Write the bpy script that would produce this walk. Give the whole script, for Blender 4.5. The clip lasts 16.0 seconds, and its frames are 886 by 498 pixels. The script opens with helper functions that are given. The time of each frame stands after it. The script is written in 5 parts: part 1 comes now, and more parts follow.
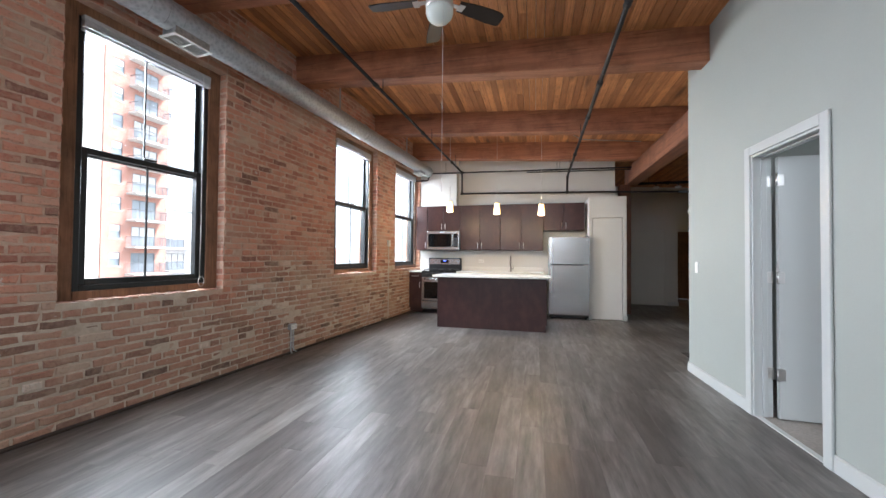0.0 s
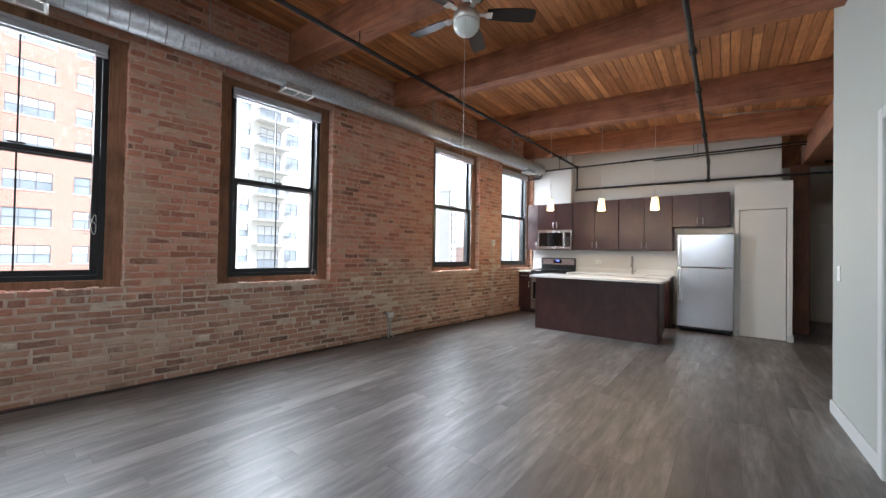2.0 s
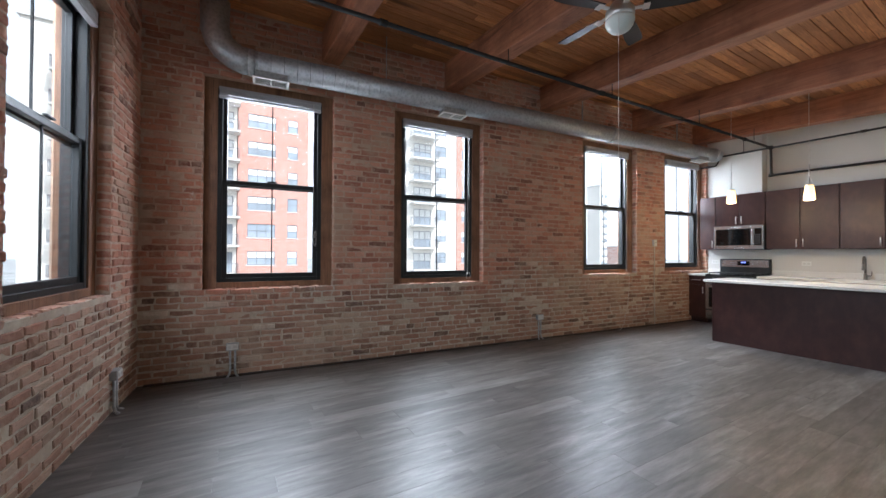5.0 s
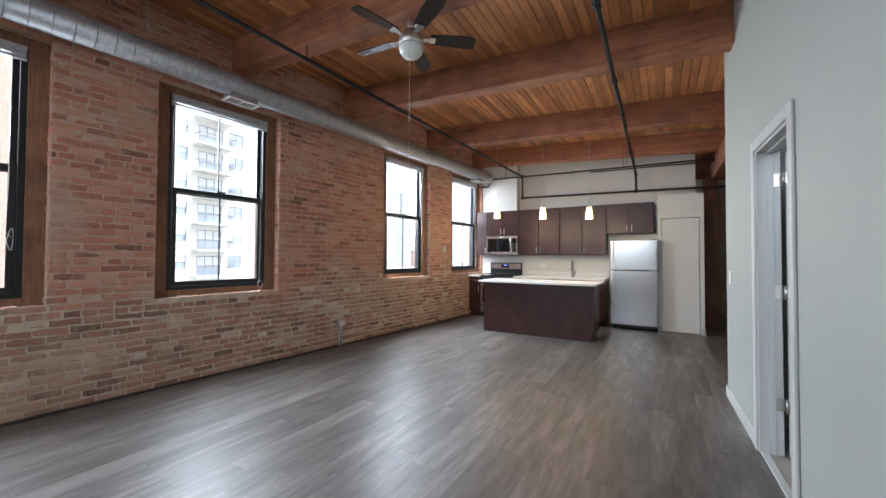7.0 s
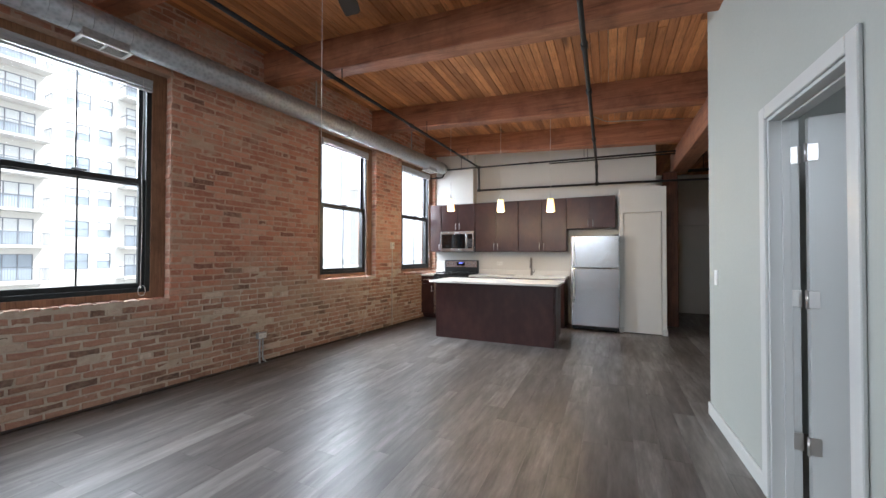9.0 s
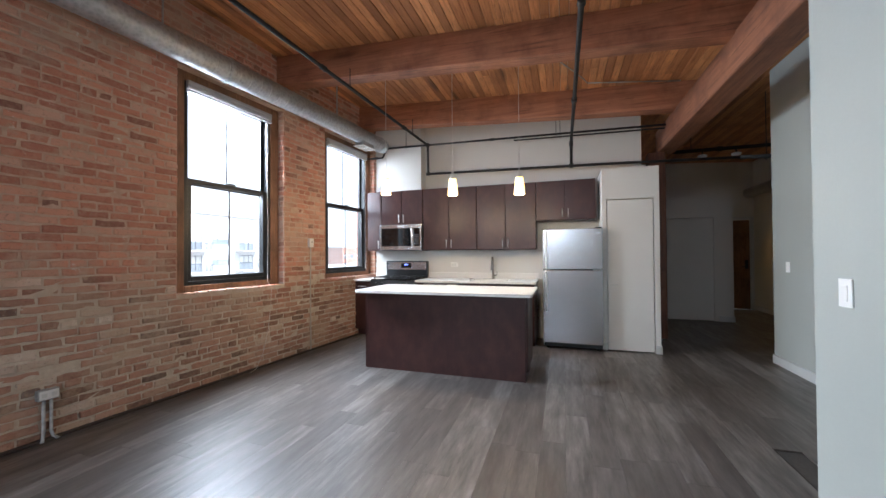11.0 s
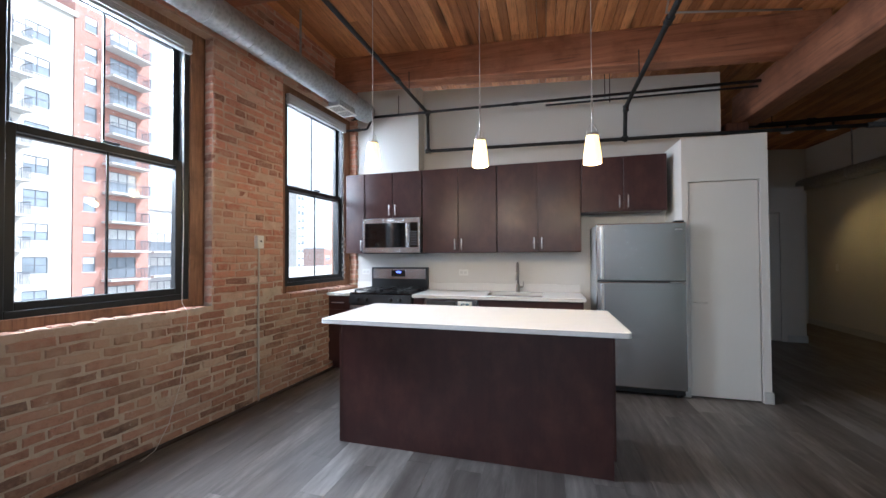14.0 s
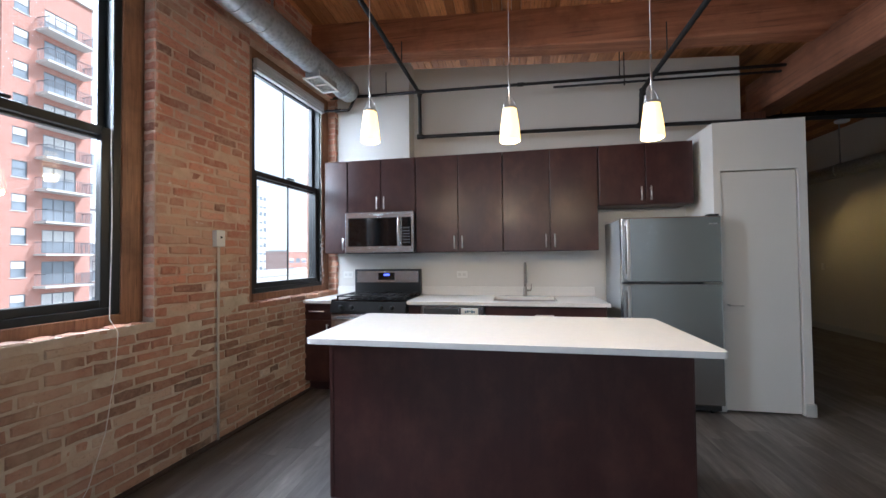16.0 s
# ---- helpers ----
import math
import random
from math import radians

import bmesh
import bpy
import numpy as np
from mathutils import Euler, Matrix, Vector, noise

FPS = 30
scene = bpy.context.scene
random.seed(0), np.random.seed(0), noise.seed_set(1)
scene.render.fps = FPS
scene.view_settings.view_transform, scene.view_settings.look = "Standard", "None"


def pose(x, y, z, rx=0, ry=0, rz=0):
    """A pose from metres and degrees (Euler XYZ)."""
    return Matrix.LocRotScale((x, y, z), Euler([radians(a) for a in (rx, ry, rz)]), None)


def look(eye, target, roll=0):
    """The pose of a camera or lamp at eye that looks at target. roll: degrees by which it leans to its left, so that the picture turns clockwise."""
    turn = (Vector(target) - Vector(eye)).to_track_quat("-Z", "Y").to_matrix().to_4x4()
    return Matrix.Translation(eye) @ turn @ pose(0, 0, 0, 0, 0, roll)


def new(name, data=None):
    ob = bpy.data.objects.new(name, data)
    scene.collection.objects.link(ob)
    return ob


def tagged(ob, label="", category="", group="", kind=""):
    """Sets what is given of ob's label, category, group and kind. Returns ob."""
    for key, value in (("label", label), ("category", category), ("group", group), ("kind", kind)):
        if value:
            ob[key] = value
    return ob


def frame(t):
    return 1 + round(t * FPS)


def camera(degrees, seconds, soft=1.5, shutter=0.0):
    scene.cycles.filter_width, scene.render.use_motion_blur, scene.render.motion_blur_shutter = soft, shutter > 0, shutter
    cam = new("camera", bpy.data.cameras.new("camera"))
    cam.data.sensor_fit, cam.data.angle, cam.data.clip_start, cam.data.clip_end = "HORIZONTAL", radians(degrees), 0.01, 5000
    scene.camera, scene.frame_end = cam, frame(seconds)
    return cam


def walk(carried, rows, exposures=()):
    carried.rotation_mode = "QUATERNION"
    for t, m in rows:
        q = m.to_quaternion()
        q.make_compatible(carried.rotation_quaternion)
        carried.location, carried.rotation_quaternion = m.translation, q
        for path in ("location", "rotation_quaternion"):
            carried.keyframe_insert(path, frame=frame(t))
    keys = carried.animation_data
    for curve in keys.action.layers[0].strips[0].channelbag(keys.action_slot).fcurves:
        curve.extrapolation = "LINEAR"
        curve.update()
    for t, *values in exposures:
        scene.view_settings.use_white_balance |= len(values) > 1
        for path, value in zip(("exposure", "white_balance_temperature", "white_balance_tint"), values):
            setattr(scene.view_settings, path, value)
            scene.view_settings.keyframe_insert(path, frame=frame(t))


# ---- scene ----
cam = camera(100.6, 16.0)
PATH = [
    (0, (0.736, 1.162, 1.246), (0.251, 3.102, 1.285), 0.5),
    (0.5, (1.034, 1.236, 1.266), (0.372, 3.123, 1.304), 0.7),
    (1, (1.366, 1.259, 1.256), (0.48, 3.052, 1.295), 0.7),
    (1.5, (1.579, 1.335, 1.257), (0.515, 3.028, 1.285), 0.9),
    (2, (1.712, 1.408, 1.252), (0.487, 2.988, 1.278), 1.0),
    (2.5, (1.774, 1.342, 1.226), (0.398, 2.793, 1.262), 1.3),
    (3, (1.773, 1.281, 1.208), (0.178, 2.487, 1.241), 1.4),
    (3.2, (1.767, 1.272, 1.207), (0.097, 2.373, 1.233), 1.5),
    (3.6, (1.776, 1.259, 1.259), (-0.014, 2.152, 1.284), 1.0),
    (4.2, (1.790, 1.240, 1.271), (-0.044, 2.038, 1.296), 0.7),
    (4.8, (1.804, 1.221, 1.284), (0.014, 2.113, 1.309), 0.4),
    (5.3, (1.816, 1.205, 1.298), (0.205, 2.389, 1.319), 0.2),
    (5.5, (1.827, 1.233, 1.286), (0.276, 2.495, 1.315), 0.1),
    (6, (1.87, 1.282, 1.311), (0.484, 2.724, 1.336), 0.2),
    (6.5, (1.895, 1.315, 1.298), (0.728, 2.938, 1.335), 0.4),
    (7, (1.86, 1.312, 1.325), (0.837, 3.03, 1.369), 0.3),
    (7.5, (1.83, 1.37, 1.319), (0.884, 3.132, 1.362), 0.2),
    (8, (1.806, 1.54, 1.345), (0.871, 3.308, 1.381), 0.0),
    (8.5, (1.779, 1.755, 1.332), (0.876, 3.54, 1.366), 0.1),
    (9, (1.636, 2.065, 1.33), (0.811, 3.887, 1.359), 0.1),
    (9.5, (1.538, 2.405, 1.314), (0.837, 4.278, 1.339), -0.1),
    (9.7, (1.52, 2.57, 1.315), (0.853, 4.455, 1.338), -0.3),
    (11.8, (1.12, 4.137, 1.351), (0.502, 6.039, 1.376), -0.4),
    (12, (1.081, 4.239, 1.363), (0.463, 6.142, 1.381), -0.4),
    (12.5, (0.915, 4.512, 1.328), (0.324, 6.423, 1.362), -0.3),
    (13, (0.779, 4.779, 1.326), (0.198, 6.692, 1.353), -0.4),
    (13.5, (0.659, 4.947, 1.344), (0.1, 6.867, 1.377), -0.4),
    (14, (0.528, 5.062, 1.359), (-0.007, 6.989, 1.392), -0.3),
    (14.5, (0.326, 5.163, 1.352), (-0.143, 7.107, 1.387), -0.3),
    (15, (0.201, 5.289, 1.338), (-0.237, 7.24, 1.369), -0.5),
    (15.5, (0.122, 5.472, 1.34), (-0.274, 7.433, 1.367), -0.6),
    (16, (0.078, 5.544, 1.336), (-0.287, 7.51, 1.379), -0.6),
]
EXPOSURES = [(0.0, 1.16, 5880, 10), (2.0, 0.88, 5880, 10), (2.5, 0.64, 5760, 10), (3.2, 0.5, 5760, 10), (5.5, 0.6, 5760, 10), (6.5, 0.7, 5760, 10), (7.3, 0.98, 5880, 10), (9.0, 0.9, 5880, 10), (12.0, 1.0, 5520, 10), (14.0, 0.65, 5460, 10), (14.5, 0.6, 5460, 10), (16.0, 0.44, 5460, 10)]
walk(cam, [(t, look(eye, target, roll)) for t, eye, target, roll in PATH], EXPOSURES)

# ---- plan ----
SKEW = -4.8                      # the brick shell stands this far askew of the kitchen
SHELL = pose(-2.315, 5.0, 0, 0, 0, SKEW)  # on the brick face: x into the room, y along the wall
BACK = 9.58                      # kitchen splash wall
UPPER = 9.80                     # wall above the cabinets
EAST = 2.40                      # white partition, at its north corner
LEAN = pose(EAST, 5.80, 0, 0, 0, 1.45) @ pose(-EAST, -5.80, 0)  # the partition opens to the south
CEIL, BEAM = 3.70, 3.345          # underside of boards and of beams at x = 0
FALL = -0.057                    # roof fall towards +x
END = -4.55                      # end wall, along the shell's y
WINDOWS = [(-3.40, -0.05, "window_1"), (-1.36, -0.06, "window_2"), (1.83, 0.0, "window_3"), (3.90, 0.012, "window_4")]  # place, lift, name
END_WINDOWS = [(1.33, "window_5"), (3.40, "window_6"), (6.30, "window_7")]
SILL, HEAD, HALF = 0.95, 3.18, 0.65


# ---- light ----
world = bpy.data.worlds.new("world")
scene.world = world
world.use_nodes = True
sky = world.node_tree.nodes.new("ShaderNodeTexSky")
sky.sky_type, sky.sun_disc = "NISHITA", False
sky.sun_elevation, sky.sun_rotation = radians(44), radians(63)
sky.air_density, sky.dust_density = 1.0, 4.0
backing = world.node_tree.nodes["Background"]
haze = world.node_tree.nodes.new("ShaderNodeMix")
haze.data_type = "RGBA"
haze.inputs[0].default_value = 0.75
haze.inputs[7].default_value = (8.6, 9.0, 9.4, 1)
world.node_tree.links.new(sky.outputs[0], haze.inputs[6])
world.node_tree.links.new(haze.outputs[2], backing.inputs[0])
backing.inputs[1].default_value = 0.15
sun = new("sun", bpy.data.lights.new("sun", "SUN"))
sun.data.energy, sun.data.angle, sun.data.color = 4.2, radians(8), (1.0, 0.97, 0.93)
sun.matrix_world = look((24, 12, 26), (0, 0, 0))


def window_light(m, width, height, watts):
    lamp = new("window_daylight", bpy.data.lights.new("window_daylight", "AREA"))
    lamp.data.shape, lamp.data.size, lamp.data.size_y = "RECTANGLE", width, height
    lamp.data.energy, lamp.data.color = watts, (0.93, 0.97, 1.0)
    lamp.matrix_world = m


def point_light(place, watts, radius, color):
    lamp = new("lamp_light", bpy.data.lights.new("lamp_light", "POINT"))
    lamp.data.energy, lamp.data.shadow_soft_size, lamp.data.color = watts, radius, color
    lamp.location = place


for (u, lift, n), watts in zip(WINDOWS, (75, 120, 260, 100)):
    window_light(SHELL @ pose(-0.85, u, 2.88, 0, -90, 0) @ pose(0, 0, 0, 0, 46, 0), 1.7, 1.1, watts)
for u, n in END_WINDOWS:
    window_light(SHELL @ pose(u, END - 0.85, 2.88, 90, 0, 0) @ pose(0, 0, 0, -46, 0, 0), 1.1, 1.7, 60 if u < 5 else 95)


# ---- helpers of the build ----
def box(bm, a, b, bevel=0.0):
    """A box between two corners in a bmesh."""
    x0, y0, z0 = [min(p, q) for p, q in zip(a, b)]
    x1, y1, z1 = [max(p, q) for p, q in zip(a, b)]
    v = [bm.verts.new(p) for p in ((x0, y0, z0), (x1, y0, z0), (x1, y1, z0), (x0, y1, z0), (x0, y0, z1), (x1, y0, z1), (x1, y1, z1), (x0, y1, z1))]
    f = [bm.faces.new([v[i] for i in q]) for q in ((3, 2, 1, 0), (4, 5, 6, 7), (0, 1, 5, 4), (1, 2, 6, 5), (2, 3, 7, 6), (3, 0, 4, 7))]
    if bevel:
        edges = list({e for g in f for e in g.edges})
        bmesh.ops.bevel(bm, geom=edges, offset=bevel, segments=2 if bevel > 0.004 else 1, affect="EDGES", profile=0.6)
    return bm


def boxes(*items, bevel=0.0):
    bm = bmesh.new()
    for a, b in items:
        box(bm, a, b, bevel)
    return bm


def tube(bm, points, radius, sides=10, caps=True):
    """A round tube along points; radius is one number or one for each point."""
    pts = [Vector(p) for p in points]
    rads = [radius] * len(pts) if isinstance(radius, (int, float)) else list(radius)
    rings, up = [], None
    for i, p in enumerate(pts):
        d = (pts[min(i + 1, len(pts) - 1)] - pts[max(i - 1, 0)]).normalized()
        if up is None:
            up = Vector((0, 0, 1)) if abs(d.z) < 0.9 else Vector((1, 0, 0))
        side = d.cross(up).normalized()
        up = side.cross(d).normalized()
        rings.append([bm.verts.new(p + rads[i] * (math.cos(a) * side + math.sin(a) * up)) for a in [2 * math.pi * k / sides for k in range(sides)]])
    for r, q in zip(rings, rings[1:]):
        for k in range(sides):
            g = bm.faces.new((r[k], r[(k + 1) % sides], q[(k + 1) % sides], q[k]))
            g.smooth = True
    if caps:
        bm.faces.new(rings[0][::-1]), bm.faces.new(rings[-1])
    return bm


def turned(profile, sides=24, smooth=True):
    """A body of revolution about z from (radius, height) pairs."""
    bm = bmesh.new()
    rings = [[bm.verts.new((r * math.cos(a), r * math.sin(a), z)) for a in [2 * math.pi * k / sides for k in range(sides)]] for r, z in profile]
    for r, q in zip(rings, rings[1:]):
        for k in range(sides):
            bm.faces.new((r[k], r[(k + 1) % sides], q[(k + 1) % sides], q[k])).smooth = smooth
    bm.faces.new(rings[0][::-1]), bm.faces.new(rings[-1])
    return bm


def moved(bm, m):
    bm.transform(m)
    return bm


def sheared(bm, origin_x=0.0):
    """Lets a mesh in world coordinates follow the fall of the roof."""
    for v in bm.verts:
        v.co.z += FALL * (v.co.x - origin_x)
    return bm


def part(name, bm, material, parent=None, label=""):
    mesh = bpy.data.meshes.new(name)
    bmesh.ops.recalc_face_normals(bm, faces=bm.faces)
    bm.to_mesh(mesh)
    bm.free()
    mesh.materials.append(material)
    ob = new(name, mesh)
    if parent is not None:
        ob.parent = parent
    if label:
        ob["label"] = label
    return ob


def thing(name, m, label, category, group="", kind=""):
    ob = new(name)
    ob.empty_display_size = 0.1
    ob.matrix_world = m
    return tagged(ob, label, category, group, kind)


def structure(name, bm, material, label, category, parent=None):
    return tagged(part(name, bm, material, parent), label, category, "", "structure")


# ---- materials ----
class Shade:
    """A node material under construction."""

    def __init__(self, name, rough=0.5, metal=0.0, color=(0.8, 0.8, 0.8)):
        self.mat = bpy.data.materials.new(name)
        self.mat.use_nodes = True
        self.tree = self.mat.node_tree
        self.bsdf = self.tree.nodes["Principled BSDF"]
        self.bsdf.inputs["Base Color"].default_value = (*color, 1)
        self.bsdf.inputs["Roughness"].default_value = rough
        self.bsdf.inputs["Metallic"].default_value = metal
        self.coords = None

    def node(self, kind, **values):
        n = self.tree.nodes.new(kind)
        for key, value in values.items():
            n.inputs[key.replace("_", " ")].default_value = value
        return n

    def link(self, a, b):
        self.tree.links.new(a, b)

    def place(self, scale=(1, 1, 1), world_space=False, rotation=(0, 0, 0)):
        m = self.tree.nodes.new("ShaderNodeMapping")
        m.inputs["Scale"].default_value = scale
        m.inputs["Rotation"].default_value = rotation
        if world_space:
            g = self.tree.nodes.new("ShaderNodeNewGeometry")
            self.link(g.outputs["Position"], m.inputs["Vector"])
        else:
            c = self.tree.nodes.new("ShaderNodeTexCoord")
            self.link(c.outputs["Object"], m.inputs["Vector"])
        return m.outputs["Vector"]

    def noise(self, vector, scale, detail=4.0, rough=0.55):
        n = self.node("ShaderNodeTexNoise", Scale=scale, Detail=detail, Roughness=rough)
        self.link(vector, n.inputs["Vector"])
        return n.outputs["Fac"]

    def ramp(self, value, stops):
        r = self.tree.nodes.new("ShaderNodeValToRGB")
        r.color_ramp.elements[0].position, r.color_ramp.elements[0].color = stops[0][0], (*stops[0][1], 1)
        r.color_ramp.elements[1].position, r.color_ramp.elements[1].color = stops[-1][0], (*stops[-1][1], 1)
        for p, c in stops[1:-1]:
            r.color_ramp.elements.new(p).color = (*c, 1)
        self.link(value, r.inputs["Fac"])
        return r.outputs["Color"]

    def mix(self, fac, a, b, blend="MIX"):
        m = self.tree.nodes.new("ShaderNodeMix")
        m.data_type, m.blend_type = "RGBA", blend
        for value, slot in ((fac, 0), (a, 6), (b, 7)):
            if isinstance(value, (int, float)):
                m.inputs[slot].default_value = value
            elif isinstance(value, tuple):
                m.inputs[slot].default_value = (*value, 1)
            else:
                self.link(value, m.inputs[slot])
        return m.outputs[2]

    def span(self, value, a, b, lo, hi):
        m = self.tree.nodes.new("ShaderNodeMapRange")
        for i, x in enumerate((a, b, lo, hi)):
            m.inputs[i + 1].default_value = x
        self.link(value, m.inputs[0])
        return m.outputs[0]

    def color(self, out):
        self.link(out, self.bsdf.inputs["Base Color"])

    def roughness(self, out):
        self.link(out, self.bsdf.inputs["Roughness"])

    def bump(self, height, strength=0.3, distance=0.002):
        b = self.node("ShaderNodeBump", Strength=strength, Distance=distance)
        self.link(height, b.inputs["Height"])
        self.link(b.outputs["Normal"], self.bsdf.inputs["Normal"])

    def random(self, island=False):
        if island:
            return self.tree.nodes.new("ShaderNodeNewGeometry").outputs["Random Per Island"]
        return self.tree.nodes.new("ShaderNodeObjectInfo").outputs["Random"]


def plain(name, color, rough=0.5, metal=0.0, grain=60.0, depth=0.15, vary=0.06, stain=1.3):
    """A painted or solid surface with faint uneven tone and fine relief."""
    s = Shade(name, rough, metal, color)
    v = s.place(world_space=True)
    big = s.noise(v, stain, 3)
    low = tuple(c * (1 - vary) for c in color)
    high = tuple(min(1, c * (1 + vary)) for c in color)
    s.color(s.ramp(big, [(0.3, low), (0.7, high)]))
    fine = s.noise(v, grain, 3)
    s.roughness(s.span(fine, 0.3, 0.7, rough * 0.9, min(1, rough * 1.1)))
    if depth:
        s.bump(fine, depth, 0.001)
    return s.mat


def courses_above(s, v):
    """0 on the rough lower courses, 1 on the repointed red brick above, with a ragged border."""
    xyz = s.tree.nodes.new("ShaderNodeSeparateXYZ")
    s.link(s.place(world_space=True), xyz.inputs[0])
    add = s.tree.nodes.new("ShaderNodeMath")
    add.operation = "ADD"
    s.link(xyz.outputs[2], add.inputs[0])
    s.link(s.span(s.noise(v, 1.1, 4, 0.6), 0.3, 0.7, -0.45, 0.45), add.inputs[1])
    return s.span(add.outputs[0], 0.78, 1.12, 0.0, 1.0)


def smeared(s, v, c):
    """Old lime and grout rubbed over brick and joint alike."""
    c = s.mix(s.span(s.noise(v, 1.6, 6, 0.66), 0.50, 0.64, 0.0, 0.62), c, (0.522, 0.394, 0.289))
    c = s.mix(s.span(s.noise(v, 5.5, 7, 0.72), 0.54, 0.66, 0.0, 0.70), c, (0.511, 0.369, 0.269))
    return s.mix(s.span(s.noise(v, 8.5, 6, 0.72), 0.645, 0.70, 0.0, 0.8), c, (0.705, 0.660, 0.578))


def brick_material(name, island):
    s = Shade(name, 0.9)
    v = s.place(world_space=True)
    r = s.random(island)
    upper = s.ramp(r, [(0.0, (0.188, 0.091, 0.067)), (0.08, (0.365, 0.144, 0.097)), (0.35, (0.486, 0.204, 0.134)), (0.65, (0.583, 0.253, 0.164)), (0.9, (0.644, 0.323, 0.222)), (1.0, (0.608, 0.388, 0.289))])
    lower = s.ramp(r, [(0.0, (0.116, 0.080, 0.063)), (0.10, (0.231, 0.135, 0.097)), (0.35, (0.365, 0.194, 0.134)), (0.6, (0.450, 0.245, 0.172)), (0.85, (0.474, 0.304, 0.217)), (0.95, (0.560, 0.439, 0.336)), (1.0, (0.754, 0.685, 0.591))])
    c = s.mix(courses_above(s, v), lower, upper)
    mottle = s.noise(v, 26, 6, 0.7)
    c = s.mix(s.span(mottle, 0.42, 0.72, 0.0, 0.45), c, (0.583, 0.375, 0.269))
    c = s.mix(s.span(s.noise(v, 60, 5, 0.65), 0.56, 0.70, 0.0, 0.6), c, (0.170, 0.097, 0.071))
    c = smeared(s, v, c)
    s.color(c)
    s.bump(s.noise(v, 55, 6, 0.75), 0.9, 0.006)
    return s.mat


def mortar_material():
    s = Shade("mortar", 0.95)
    v = s.place(world_space=True)
    low = s.ramp(s.noise(v, 9, 6, 0.7), [(0.3, (0.462, 0.382, 0.289)), (0.7, (0.730, 0.652, 0.538))])
    high = s.ramp(s.noise(v, 12, 6, 0.7), [(0.3, (0.486, 0.304, 0.215)), (0.7, (0.656, 0.485, 0.370))])
    c = smeared(s, v, s.mix(courses_above(s, v), low, high))
    s.color(c)
    s.bump(s.noise(v, 70, 5, 0.75), 0.9, 0.006)
    return s.mat


def timber_material(name, dark, light, along="x", rough=0.55, island=False, grain=9.0):
    s = Shade(name, rough)
    stretch = {"x": (0.28, 6, 6), "y": (6, 0.32, 6), "z": (6, 6, 0.3)}[along]
    v = s.place(stretch, world_space=True)
    if island:
        shift = s.tree.nodes.new("ShaderNodeVectorMath")
        scale = s.tree.nodes.new("ShaderNodeVectorMath")
        scale.operation = "SCALE"
        scale.inputs[0].default_value = (13.0, 17.0, 11.0)
        s.link(s.random(True), scale.inputs["Scale"])
        s.link(v, shift.inputs[0])
        s.link(scale.outputs[0], shift.inputs[1])
        v = shift.outputs[0]
    g = s.noise(v, grain, 6, 0.62)
    c = s.ramp(g, [(0.28, dark), (0.5, tuple((a + b) / 2 for a, b in zip(dark, light))), (0.72, light)])
    if island:
        c = s.mix(s.span(s.random(True), 0, 0.7, 0.8, 0.0), c, tuple(0.7 * k for k in dark))
        c = s.mix(s.span(s.random(True), 0.75, 1, 0.0, 0.5), c, tuple(1.12 * k for k in light))
    w = s.place((1, 1, 1), world_space=True)
    c = s.mix(s.span(s.noise(w, 1.6 if island else 2.6, 6, 0.65), 0.46, 0.72, 0.0, 0.5 if island else 0.85), c, tuple(0.55 * k for k in dark))
    streak = s.noise(s.place(tuple(3.5 * k for k in stretch), world_space=True), grain * 0.6, 3, 0.5)
    c = s.mix(s.span(streak, 0.57, 0.72, 0.0, 0.65), c, tuple(0.34 * k for k in dark))
    knots = s.node("ShaderNodeTexVoronoi", Scale=1.0)
    s.link(s.place(tuple(0.42 * k + 0.35 for k in stretch), world_space=True), knots.inputs["Vector"])
    c = s.mix(s.span(knots.outputs["Distance"], 0.05, 0.15, 0.85, 0.0), c, tuple(0.25 * k for k in dark))
    s.color(c)
    s.bump(g, 0.45, 0.004)
    return s.mat


def plank_material(name, island):
    s = Shade(name, 0.32)
    v = s.place((6.5, 0.9, 6.5), world_space=True)
    shift = s.tree.nodes.new("ShaderNodeVectorMath")
    scale = s.tree.nodes.new("ShaderNodeVectorMath")
    scale.operation = "SCALE"
    scale.inputs[0].default_value = (23.0, 37.0, 11.0)
    r = s.random(island)
    s.link(r, scale.inputs["Scale"])
    s.link(v, shift.inputs[0])
    s.link(scale.outputs[0], shift.inputs[1])
    g = s.noise(shift.outputs[0], 2.2, 7, 0.68)
    c = s.ramp(g, [(0.27, (0.036, 0.029, 0.025)), (0.43, (0.088, 0.076, 0.068)), (0.57, (0.148, 0.133, 0.121)), (0.74, (0.245, 0.226, 0.208))])
    c = s.mix(s.span(r, 0.0, 0.75, 0.64, 0.0), c, (0.050, 0.041, 0.036))
    c = s.mix(s.span(r, 0.86, 1.0, 0.0, 0.35), c, (0.30, 0.28, 0.26))
    s.color(c)
    s.roughness(s.span(g, 0.2, 0.8, 0.45, 0.34))
    s.bsdf.inputs["Specular IOR Level"].default_value = 0.75
    s.bump(g, 0.10, 0.001)
    return s.mat


